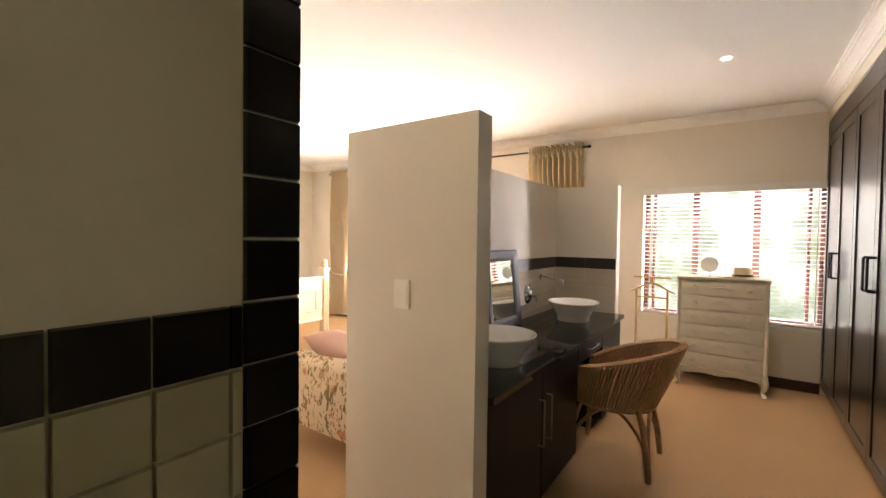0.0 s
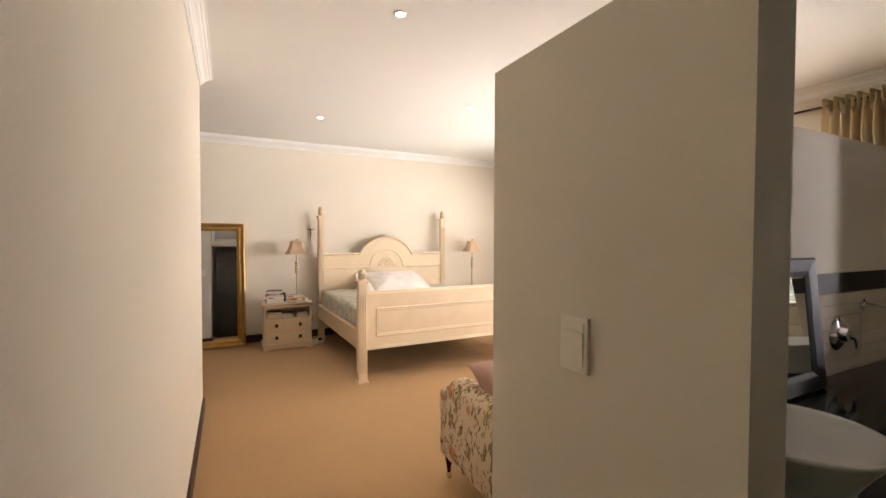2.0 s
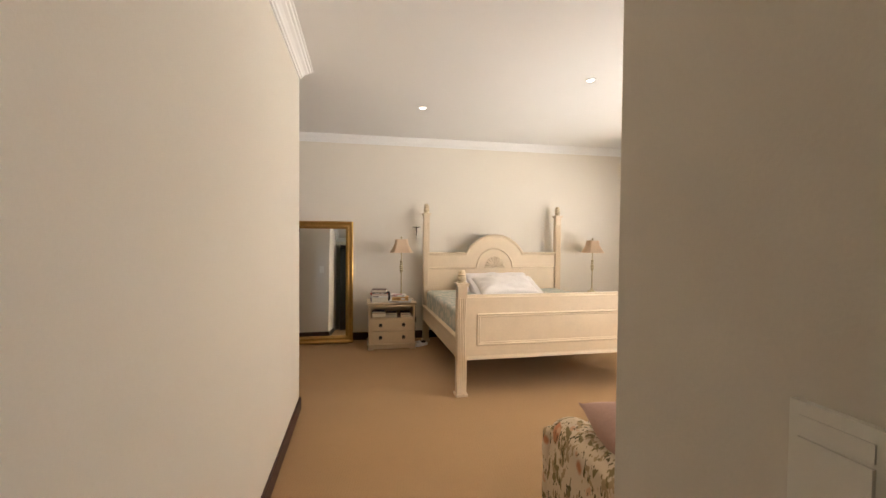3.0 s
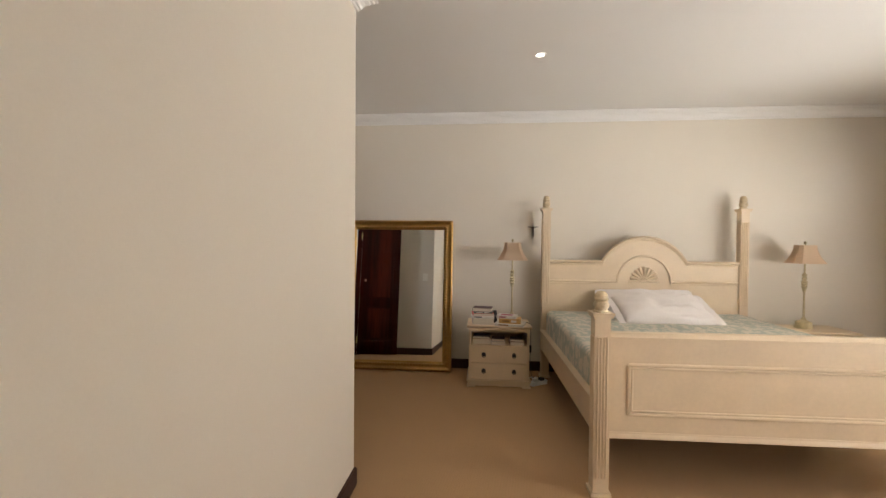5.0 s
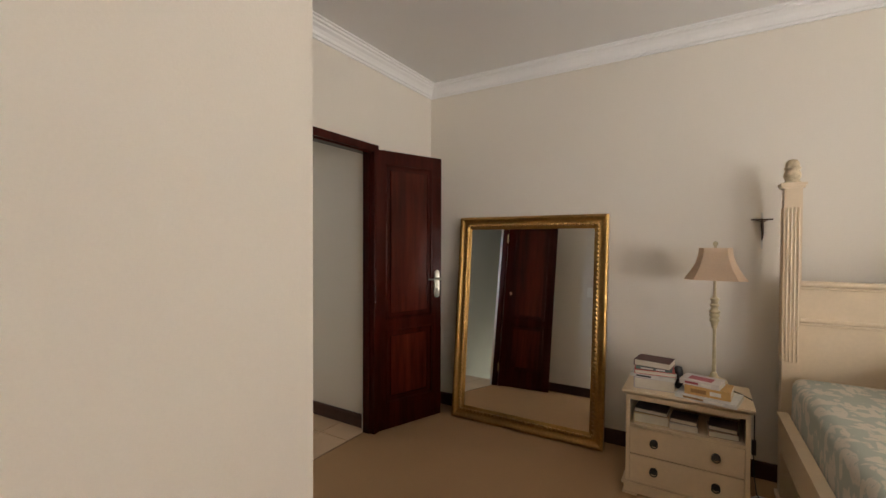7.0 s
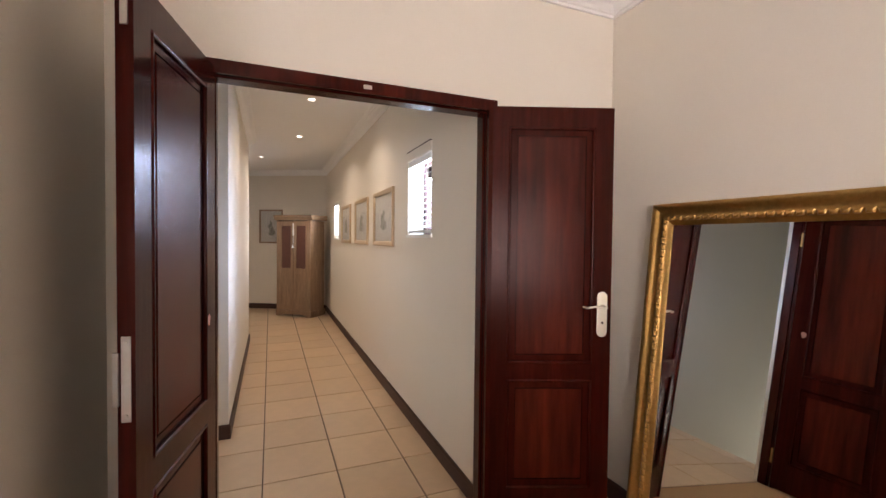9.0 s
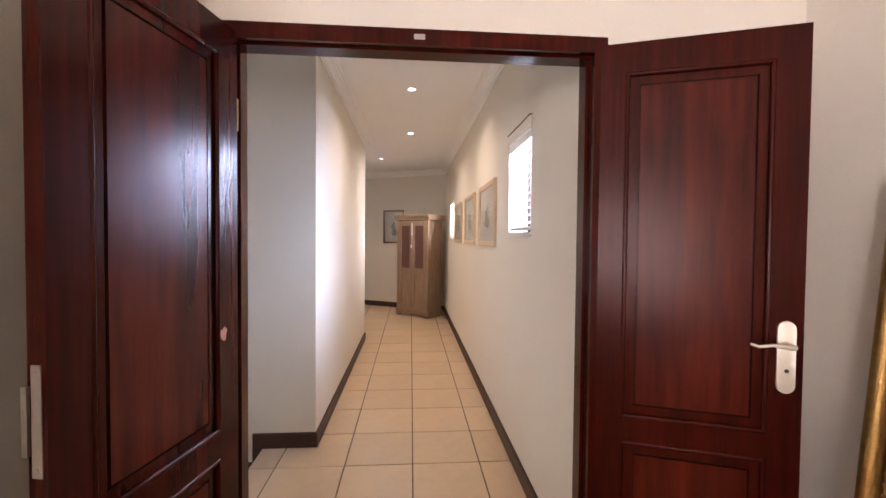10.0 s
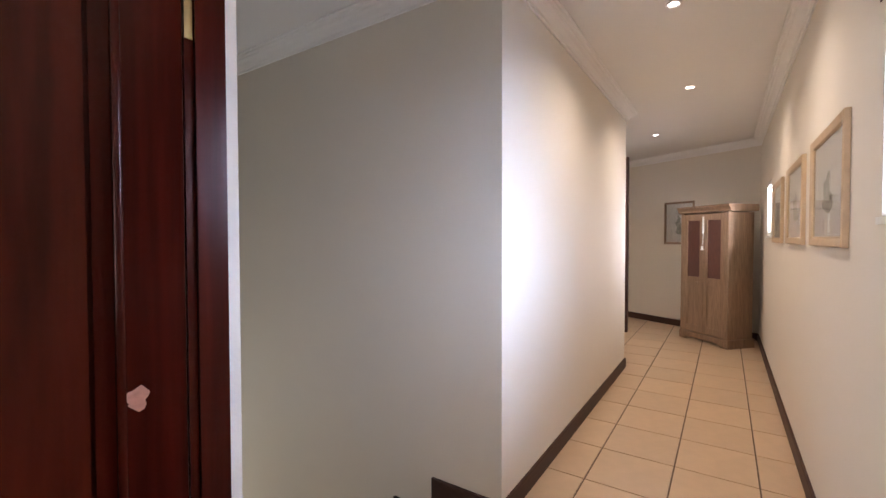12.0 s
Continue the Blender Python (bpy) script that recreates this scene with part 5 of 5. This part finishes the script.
# ---- valet stand ----
valet = thing("valet_stand", "honey pine valet stand with a hanger top by the window", "valet stand", pose(4.88, 0.495, 0, 0, 0, -90))
for x in (-0.15, 0.15):
    part("upright", tube([(x, 0, 0.03), (x, 0, 0.88)], 0.012, 10), PINE, valet, smooth=True)
    part("foot", box(x - 0.014, x + 0.014, -0.14, 0.14, 0.001, 0.03), PINE, valet, bevel=0.006)
part("trouser_bar", tube([(-0.15, 0, 0.80), (0.15, 0, 0.80)], 0.009, 8), PINE, valet, smooth=True)
part("low_bar", tube([(-0.15, 0, 0.15), (0.15, 0, 0.15)], 0.010, 8), PINE, valet, smooth=True)
part("hanger", tube([(-0.215, 0, 0.855), (-0.15, 0, 0.885), (-0.06, 0, 0.935), (0, 0, 0.955), (0.06, 0, 0.935), (0.15, 0, 0.885), (0.215, 0, 0.855)], [0.010, 0.014, 0.018, 0.020, 0.018, 0.014, 0.010], 10, flat=0.7), PINE, valet, smooth=True)
part("neck", box(-0.018, 0.018, -0.014, 0.014, 0.95, 1.01), PINE, valet, bevel=0.004)
part("top_bar", box(-0.18, 0.18, -0.018, 0.018, 1.005, 1.022), PINE, valet, bevel=0.006)

# ---- tall chest of drawers ----
chest = thing("chest_of_drawers", "grey-cream painted six-drawer chest on short cabriole legs", "chest of drawers", pose(4.655, -0.13, 0, 0, 0, -89))
cw, cd, cz0, cz1 = 0.36, 0.38, 0.185, 1.035
part("body", box(-cw + 0.012, cw - 0.012, 0.030, cd, cz0, cz1), DRESSER_PAINT, chest, bevel=0.003)
part("top", extrude_profile([(0.012, 0), (-0.008, 0.006), (-0.014, 0.014), (-0.018, 0.018), (-0.018, 0.026), (cd + 0.008, 0.026), (cd + 0.008, 0)], (-cw - 0.012, 0, cz1), (cw + 0.012, 0, cz1), (0, 1, 0)), DRESSER_PAINT, chest)
n, gap = 6, 0.012
dh = (cz1 - cz0 - 0.02) / n
for k in range(n):
    z0 = cz0 + 0.014 + k * dh
    bow = []
    for s in range(13):
        x = -cw + 0.03 + (2 * cw - 0.06) * s / 12
        u = 2 * s / 12 - 1
        bow.append((x, -0.005 * (1 - u * u)))
    ol = bow + [(cw - 0.03, 0.029), (-cw + 0.03, 0.029)]
    dr = part("drawer", prism(ol, dh - gap, axis="z"), DRESSER_PAINT, chest, at=pose(0, 0, z0), bevel=0.003)
    for x in (-0.215, 0.215):
        part("knob", lathe([(0, 0), (0.010, 0), (0.008, 0.008), (0.020, 0.013), (0.022, 0.018), (0.017, 0.024), (0.006, 0.026), (0, 0.024)], 18), DRESSER_PAINT, dr, at=pose(x, -0.006, dh / 2, 90, 0, 0), smooth=True)
    orn = bmesh.new()
    tube([(-0.085, -0.013, dh / 2 + 0.004), (-0.06, -0.014, dh / 2 - 0.010), (-0.03, -0.015, dh / 2 + 0.006), (0, -0.015, dh / 2 + 0.016), (0.03, -0.015, dh / 2 + 0.006), (0.06, -0.014, dh / 2 - 0.010), (0.085, -0.013, dh / 2 + 0.004)], [0.003, 0.006, 0.006, 0.008, 0.006, 0.006, 0.003], 8, orn)
    part("carving", orn, DRESSER_PAINT, dr, "carved scroll", smooth=True)
for x in (-cw + 0.012, cw - 0.012):
    part("corner_pilaster", tube([(x, 0.010, cz0), (x, 0.010, cz1)], 0.016, 10), DRESSER_PAINT, chest, smooth=True)
ap = [(-cw, cz0), (-cw, 0.13), (-cw + 0.05, 0.125)] + [(-cw + 0.05 + (2 * cw - 0.10) * s / 20, 0.125 + 0.028 * math.sin(math.pi * s / 20) * (1 - 0.7 * math.sin(math.pi * s / 20) ** 8)) for s in range(1, 20)] + [(cw - 0.05, 0.125), (cw, 0.13), (cw, cz0)]
part("apron", prism(ap, 0.02), DRESSER_PAINT, chest, at=pose(0, -0.008, 0), bevel=0.003)
part("waist_moulding", box(-cw - 0.008, cw + 0.008, -0.016, cd, cz0 - 0.012, cz0 + 0.008), DRESSER_PAINT, chest, bevel=0.006)
for sx in (-1, 1):
    for y, fy in ((0.01, -1), (cd - 0.03, 0)):
        x = sx * (cw - 0.028)
        part("leg", tube([(x, y + 0.01, 0.175), (x + sx * 0.016, y + 0.012 * fy, 0.13), (x + sx * 0.012, y + 0.008 * fy, 0.08), (x - sx * 0.002, y + 0.008, 0.04), (x + sx * 0.008, y + 0.012 * fy, 0.015), (x + sx * 0.016, y + 0.022 * fy, 0.001)], [0.034, 0.032, 0.022, 0.015, 0.018, 0.020], 12), DRESSER_PAINT, chest, smooth=True)

CHEST_TOP = cz1 + 0.027
hat = thing("straw_hat", "pale straw hat with a brown band on the chest", "hat", pose(4.80, -0.285, CHEST_TOP))
part("brim", lathe([(0.085, 0.010), (0.11, 0.004), (0.15, 0.002), (0.165, 0.006), (0.166, 0.009), (0.15, 0.006), (0.11, 0.009), (0.088, 0.016)], 36), STRAW, hat, smooth="all")
part("crown", lathe([(0.088, 0.008), (0.086, 0.03), (0.080, 0.07), (0.072, 0.092), (0.055, 0.100), (0.03, 0.094), (0, 0.088)], 36), STRAW, hat, smooth="all")
part("band", lathe([(0.0895, 0.012), (0.0885, 0.036), (0.0870, 0.036), (0.0880, 0.012)], 36), WENGE, hat, "dark brown hat band", smooth=True)
vanity_round = thing("shaving_mirror", "round swivel mirror on a small stand on the chest", "mirror", pose(4.86, -0.02, CHEST_TOP, 0, 0, -80))
part("base", lathe([(0, 0), (0.05, 0), (0.05, 0.006), (0.012, 0.014), (0.006, 0.03), (0.006, 0.05), (0, 0.05)], 20), WHITE_PLASTIC, vanity_round, smooth=True)
disc = part("rim", tube([(0.072 * math.cos(t), 0, 0.115 + 0.072 * math.sin(t)) for t in [2 * math.pi * i / 32 for i in range(32)]], 0.006, 8, closed=True), WHITE_PLASTIC, vanity_round, smooth=True)
part("back_disc", lathe([(0, -0.002), (0.070, -0.002), (0.070, 0.003), (0, 0.005)], 32), WHITE_PLASTIC, disc, "white back", at=pose(0, 0, 0.115, 90, 0, 0))
part("mirror_glass", lathe([(0, -0.004), (0.068, -0.004), (0.068, -0.002), (0, -0.002)], 32), MIRROR, disc, at=pose(0, 0, 0.115, 90, 0, 0))

# ---- fitted wardrobes ----
WF, WT = -0.90, 2.50
edges_x = [5.095, 3.975, 2.815, 1.655, 0.495]
for x1, x0 in zip(edges_x, edges_x[1:]):
    ward = thing("wardrobe", "dark wood fitted wardrobe with two tall panelled doors", "wardrobe", group="fitted wardrobes")
    part("carcass", box(x0 + 0.002, x1 - 0.002, -1.55, WF - 0.022, 0.08, WT), WENGE, ward)
    part("plinth", box(x0 + 0.002, x1 - 0.002, -1.5, WF - 0.05, 0.001, 0.08), WENGE, ward)
    part("head_board", box(x0 + 0.001, x1 - 0.001, WF - 0.021, WF, 2.36, WT), WENGE, ward, bevel=0.002)
    mid = (x0 + x1) / 2
    for a, b, hx in ((x0 + 0.004, mid - 0.002, mid - 0.05), (mid + 0.002, x1 - 0.004, mid + 0.05)):
        d = bmesh.new()
        s = 0.075
        for bb in ((a, a + s, 0.09, 2.35), (b - s, b, 0.09, 2.35), (a + s, b - s, 2.35 - s, 2.35), (a + s, b - s, 0.09, 0.09 + s)):
            box(bb[0], bb[1], WF - 0.021, WF, bb[2], bb[3], d)
        door = part("door", d, WENGE, ward, bevel=0.0025)
        part("door_panel", box(a + s, b - s, WF - 0.018, WF - 0.009, 0.09 + s, 2.35 - s), WENGE, door)
        part("handle", tube([(hx, WF, 1.12), (hx, WF + 0.032, 1.12), (hx, WF + 0.036, 1.126), (hx, WF + 0.036, 1.314), (hx, WF + 0.032, 1.32), (hx, WF, 1.32)], 0.008, 8), BLACK, door, "dark bar handle", smooth=True)

# ---- curtains and rod ----
rod = thing("curtain_rod", "thin dark metal curtain rod above the bedroom window", "curtain rod")
RX, RZ = 5.0, 2.50
part("rod", tube([(RX, 1.24, RZ), (RX, 5.72, RZ)], 0.010, 10), BLACK, rod, smooth=True)
for y in (1.22, 5.74):
    part("finial", lathe([(0, -0.025), (0.014, -0.02), (0.020, 0), (0.014, 0.02), (0, 0.025)], 14), BLACK, rod, at=pose(RX, y, RZ, 90, 0, 0), smooth=True)
for y in (1.5, 3.5, 5.62):
    part("bracket", tube([(EAST, y, RZ - 0.03), (RX + 0.03, y, RZ - 0.03), (RX, y, RZ - 0.008)], 0.006, 8), BLACK, rod, smooth=True)


def curtain(y_wall, y_room, tie_y, label, tied=True):
    """Gathered cloth from a frilled head to the floor, held in at a tie; y_wall is its outer edge."""
    root = thing("curtain", label, "curtain", group="bedroom curtains")
    bm = bmesh.new()
    NUc, NVc = 220, 60
    g = []
    for j in range(NVc + 1):
        z = 0.02 + (2.545 - 0.02) * j / NVc
        row = []
        for i in range(NUc + 1):
            u = i / NUc
            lo, hi = y_wall, y_room
            if tied:
                if z > 0.76:
                    k = min(1.0, (z - 0.76) / 1.45) ** 0.8
                    hi = tie_y + (y_room - tie_y) * k
                    lo = y_wall + (tie_y - y_wall) * 0.10 * (1 - k)
                else:
                    k = (0.76 - z) / 0.74
                    hi = tie_y + (y_room - tie_y) * 0.45 * k ** 0.7
                    lo = y_wall + (tie_y - y_wall) * 0.10 * (1 - k)
            pinch = 1.0
            if tied:
                pinch = 0.45 + 0.55 * min(1, abs(z - 0.76) / 0.5)
            y = lo + (hi - lo) * u
            amp = 0.084 * pinch * (0.8 + 0.2 * math.sin(u * 9 + z))
            wave = math.sin(u * math.pi * 19 + 0.9 * math.sin(z * 1.1 + u * 6))
            folds = math.copysign(abs(wave) ** 0.7, wave)
            if z > 2.44:
                folds = math.sin(u * math.pi * 38)
                amp = 0.050
            x = RX - 0.012 + amp * folds - (0.03 * (1 - abs(z - 0.76) / 0.3) if tied and abs(z - 0.76) < 0.3 else 0)
            x += 0.006 * noise.noise(Vector((u * 14, z * 3, y_wall)))
            row.append(bm.verts.new((x, y, z + (0.012 * math.sin(u * 60) if j == NVc else 0) + (0.05 * u if j == 0 else 0))))
        g.append(row)
    for j in range(NVc):
        for i in range(NUc):
            bm.faces.new((g[j][i], g[j][i + 1], g[j + 1][i + 1], g[j + 1][i]))
    bmesh.ops.solidify(bm, geom=bm.faces[:], thickness=0.003)
    part("cloth", bm, CURTAIN, root, smooth="all")
    if tied:
        mid_y, half_w = (y_wall + (tie_y - y_wall) * 0.10 + tie_y) / 2, abs(tie_y - y_wall) * 0.45 + 0.014
        part("tieback", tube([(RX - 0.035 + 0.055 * math.sin(t), mid_y + half_w * math.cos(t), 0.755 + 0.018 * math.cos(t)) for t in [2 * math.pi * i / 28 for i in range(28)]], 0.013, 8, closed=True), CURTAIN, root, "twisted matching tieback", smooth=True)
        part("hook", tube([(EAST, mid_y + 0.1, 0.78), (RX + 0.03, mid_y + 0.1, 0.78), (RX + 0.03, mid_y + 0.1, 0.80)], 0.005, 6), BLACK, root)
    return root


curtain(5.69, 5.06, 5.30, "beige gathered curtain tied back beside the bedroom window")
curtain(1.28, 1.96, 1.60, "beige gathered curtain hanging behind the screen wall")

# ---- armchair ----
arm = thing("armchair", "floral linen armchair with rolled arms on castor feet", "armchair", pose(2.01, 1.955, 0))
part("seat_base", rounded_slab(0.66, 0.84, 0.19, 0.03), FLORAL, arm, at=pose(0, 0.02, 0.17), smooth="all")
seat = part("seat_cushion", rounded_slab(0.52, 0.74, 0.20, 0.075), FLORAL, arm, at=pose(0, 0.165, 0.315), smooth="all")
for sx in (-1, 1):
    a = bmesh.new()
    NP, NL = 22, 22
    prof = []
    for k in range(NP + 1):
        t = k / NP
        if t < 0.5:
            prof.append((0.065 + 0.02 * math.sin(math.pi * t * 2), 0.165 + (0.525 - 0.165) * t * 2))
        else:
            q = math.pi * (t - 0.5) * 2
            prof.append((-0.015 + 0.085 * math.cos(q), 0.540 + 0.085 * math.sin(q)))
    prof += [(-0.10, 0.51), (-0.095, 0.34), (-0.09, 0.165)]
    rows = []
    for j in range(NL + 1):
        v = j / NL
        y = -0.42 + 0.79 * v
        e = 1 - 0.16 * max(0.0, (v - 0.86) / 0.14) ** 2
        up = 0.05 * (1 - v) ** 2
        rows.append([a.verts.new((sx * (0.30 + p * e), y, 0.165 + (q - 0.165) * (e * 0.5 + 0.5) + up * (q - 0.165) / 0.45)) for p, q in prof])
    m = len(prof)
    for r0, r1 in zip(rows, rows[1:]):
        for k in range(m):
            a.faces.new((r0[k], r0[(k + 1) % m], r1[(k + 1) % m], r1[k]))
    a.faces.new(rows[0])
    a.faces.new(rows[-1])
    bmesh.ops.recalc_face_normals(a, faces=a.faces)
    part("arm", a, FLORAL, arm, smooth=True)
for sx in (-1, 1):
    part("arm_scroll", rounded_slab(0.15, 0.06, 0.38, 0.028), FLORAL, arm, at=pose(sx * 0.305, 0.375, 0.17), smooth="all")
part("front_roll", rounded_slab(0.72, 0.13, 0.16, 0.06), FLORAL, arm, at=pose(0, 0.415, 0.345), smooth="all")
part("backrest", rounded_slab(0.66, 0.20, 0.72, 0.08), FLORAL, arm, at=pose(0, -0.40, 0.16, 6, 0, 0), smooth="all")
for sx in (-1, 1):
    for y in (0.40, -0.42):
        leg = part("leg", lathe([(0.011, 0.045), (0.013, 0.07), (0.020, 0.11), (0.026, 0.15), (0.028, 0.18), (0, 0.18)], 14), MAHOGANY, arm, "turned dark leg", at=pose(sx * 0.315, y, 0), smooth=True)
        c = lathe([(0, -0.010), (0.018, -0.010), (0.020, -0.005), (0.020, 0.005), (0.018, 0.010), (0, 0.010)], 16)
        part("castor", c, GOLD_METAL, leg, "brass castor wheel", at=pose(-sx * 0.004, 0.006, 0.021, 0, 90, 0), smooth=True)
pil = thing("scatter_cushion", "plump mauve scatter cushion on the floral armchair", "cushion", pose(1.86, 1.92, 0.53, 8, 20, 6))
part("cover", cushion(0.46, 0.46, 0.22, 7, 18, 0.75, 0.02, 0.0), MAUVE, pil, smooth="all")

# ---- corridor: cupboard ----
cup = thing("corner_cupboard", "limed oak cupboard with dark glazed doors across the corner", "cupboard", pose(-6.855, 5.02, 0, 0, 0, 48))
w, d, h = 0.365, 0.42, 1.80
part("body", box(-w + 0.02, w - 0.02, 0.02, d, 0.10, h - 0.10), OAK, cup, bevel=0.003)
part("cornice", extrude_profile([(0.02, 0), (-0.012, 0.004), (-0.016, 0.03), (-0.035, 0.06), (-0.042, 0.066), (-0.042, 0.09), (d + 0.01, 0.09), (d + 0.01, 0)], (-w - 0.04, 0, h - 0.09), (w + 0.04, 0, h - 0.09), (0, 1, 0)), OAK, cup)
bp = [(-w - 0.012, 0.11), (-w - 0.012, 0.001), (-w + 0.09, 0.001), (-w + 0.12, 0.03), (-0.12, 0.045), (0, 0.035), (0.12, 0.045), (w - 0.12, 0.03), (w - 0.09, 0.001), (w + 0.012, 0.001), (w + 0.012, 0.11)]
part("plinth", prism(bp, 0.03), OAK, cup, at=pose(0, -0.006, 0), bevel=0.004)
for sx in (-1, 1):
    part("side_foot", box(sx * w - 0.012, sx * w + 0.012, 0.02, d, 0.001, 0.11), OAK, cup, bevel=0.003)
    part("corner_post", box(sx * (w - 0.025) - 0.025, sx * (w - 0.025) + 0.025, 0.0, 0.05, 0.10, h - 0.09), OAK, cup, bevel=0.006)
    x0, x1 = (0.004, w - 0.052) if sx > 0 else (-w + 0.052, -0.004)
    z0, z1, zm = 0.13, h - 0.11, 0.76
    fr = bmesh.new()
    s = 0.055
    for bb in ((x0, x0 + s, z0, z1), (x1 - s, x1, z0, z1), (x0 + s, x1 - s, z1 - 0.08, z1), (x0 + s, x1 - s, zm, zm + 0.10), (x0 + s, x1 - s, z0, z0 + 0.08)):
        box(bb[0], bb[1], 0.0, 0.022, bb[2], bb[3], fr)
    door = part("door", fr, OAK, cup, bevel=0.004)
    part("lower_panel", box(x0 + s, x1 - s, 0.010, 0.018, z0 + 0.08, zm), OAK, door)
    part("upper_panel", box(x0 + s, x1 - s, 0.012, 0.018, zm + 0.10, z1 - 0.08), WINE, door, "dark red-brown inset panel")
    part("pull", tube([(-sx * 0 + (x0 + 0.06 if sx > 0 else x1 - 0.06) - 0.04, -0.012, 0.80), ((x0 + 0.06 if sx > 0 else x1 - 0.06), -0.018, 0.785), ((x0 + 0.06 if sx > 0 else x1 - 0.06) + 0.04, -0.012, 0.80)], 0.006, 8), OAK, door, smooth=True)
tassel = thing("door_tassel", "small white tassel hanging from the cupboard door", "tassel", pose(-6.855, 5.02, 0, 0, 0, 48))
part("cord", tube([(0, -0.006, 1.47), (0, -0.008, 1.36), (0.002, -0.010, 1.28)], 0.0025, 6), WHITE_PLASTIC, tassel)
part("skirt", lathe([(0, 0.06), (0.008, 0.055), (0.012, 0.04), (0.019, 0.0), (0, 0.0)], 12), WHITE_PLASTIC, tassel, at=pose(0.002, -0.022, 1.22), smooth=True)
part("ribbon", box(-0.012, 0.012, -0.006, -0.002, 1.44, 1.66), WHITE_PLASTIC, tassel)


# ---- corridor: framed prints ----
def picture(at, w, h, seed, label, fw=0.045, wood=None):
    rng = random.Random(seed)
    root = thing("framed_print", label, "picture", at, group="framed prints")
    bm = bmesh.new()
    cs = [(-w / 2, -h / 2), (w / 2, -h / 2), (w / 2, h / 2), (-w / 2, h / 2)]
    fp = [(0, 0), (0, -0.020), (0.006, -0.024), (fw - 0.008, -0.018), (fw, -0.010), (fw, 0)]
    for i in range(4):
        j = (i + 1) % 4
        rows = [[bm.verts.new((cs[k][0] + inward[k][0] * d, y, cs[k][1] + inward[k][1] * d)) for d, y in fp] for k in (i, j)]
        for a in range(len(fp)):
            c = (a + 1) % len(fp)
            bm.faces.new((rows[0][a], rows[0][c], rows[1][c], rows[1][a]))
    bmesh.ops.recalc_face_normals(bm, faces=bm.faces)
    part("frame", bm, wood or PICTURE_WOOD, root)
    part("mount", box(-w / 2 + fw, w / 2 - fw, -0.006, -0.002, -h / 2 + fw, h / 2 - fw), MOUNT, root, "pale mount board")
    iw, ih = w / 2 - fw - 0.065, h / 2 - fw - 0.075
    sheet = part("print", box(-iw, iw, -0.008, -0.006, -ih, ih), PRINT_GROUND, root, "faded print")
    shape = bmesh.new()
    for s in range(9):
        y0 = -ih * 0.65 + s * ih * 0.13
        ww = iw * (0.52 - 0.045 * s) * rng.uniform(0.6, 1.1)
        xo = rng.uniform(-0.12, 0.12) * iw
        ring = [shape.verts.new((xo + ww * math.cos(a) * (1 + 0.25 * math.sin(3 * a + s)), -0.0088 - 0.0001 * s, y0 + ih * 0.14 * math.sin(a))) for a in [2 * math.pi * k / 14 for k in range(14)]]
        shape.faces.new(ring)
    part("drawing", shape, PRINT_INK, sheet)
    pane = part("glass", box(-w / 2 + fw, w / 2 - fw, -0.0125, -0.0115, -h / 2 + fw, h / 2 - fw), GLASS, root, "clear glass")
    pane.visible_shadow = False


for x, s in ((-2.86, 1), (-3.90, 2), (-4.98, 3)):
    picture(pose(x, HALL_N - 0.001, 1.597, 0, 0, 0), 0.74 if s < 3 else 0.72, 0.525, s, "faded print in a pale wood frame on the corridor wall")
picture(pose(-7.897 + 0.002, 4.661 - 0.001, 1.615, 0, 0, 62.0), 0.48, 0.66, 5, "pale print in a thin grey-brown frame on the end wall", 0.03, OAK)

# tall dark door frame beyond the corridor's end
post_dark = thing("door_frame_2", "tall dark wooden door frame at the corridor's far side", "door frame", kind="structure")
part("jamb", box(-7.06, -6.98, 3.95, 4.075, 0.001, 2.56), SKIRTING, post_dark, bevel=0.004)
part("head", box(-7.06, -6.98, 2.41, 3.95, 2.40, 2.56), SKIRTING, post_dark, bevel=0.004)

# ---- corridor floor tiles, laid one by one ----
PX, PY, JOINT = 0.430, 0.416, 0.007
tile_me = {}


def floor_tile(w, d):
    key = (round(w, 3), round(d, 3))
    if key not in tile_me:
        bm = box(-w / 2, w / 2, -d / 2, d / 2, -0.008, 0.0)
        for v in bm.verts:
            if v.co.z > -0.004:
                v.co.x *= 1 - 0.003 / w
                v.co.y *= 1 - 0.003 / d
        me = bpy.data.meshes.new("tile")
        bm.to_mesh(me)
        bm.free()
        me.materials.append(FLOOR_TILE)
        tile_me[key] = me
    return tile_me[key]


y_lines = [4.03, 4.603 - PY, 4.603, 4.603 + PY, 4.603 + 2 * PY, HALL_N]
y_lines = sorted(y for y in y_lines if 4.03 <= y <= HALL_N)
x = -2.345 + 4 * PX
while x > HALL_END:
    for y0, y1 in zip(y_lines, y_lines[1:]):
        x0, x1 = max(x - PX, HALL_END), min(x, -0.79)
        if y1 <= HALL_S and x0 < STAIR_X < x1:
            x0 = STAIR_X
        w, d = x1 - x0 - JOINT, y1 - y0 - JOINT
        inside_wall = y1 <= HALL_S and STAIR_X - 0.02 > x0 > -5.1
        if w > 0.02 and d > 0.02 and not inside_wall:
            ob = new("tile", floor_tile(w, d))
            ob.parent, ob.matrix_basis = floor_corridor, pose((x0 + x1) / 2, (y0 + y1) / 2, random.uniform(-0.0004, 0.0004))
    x -= PX
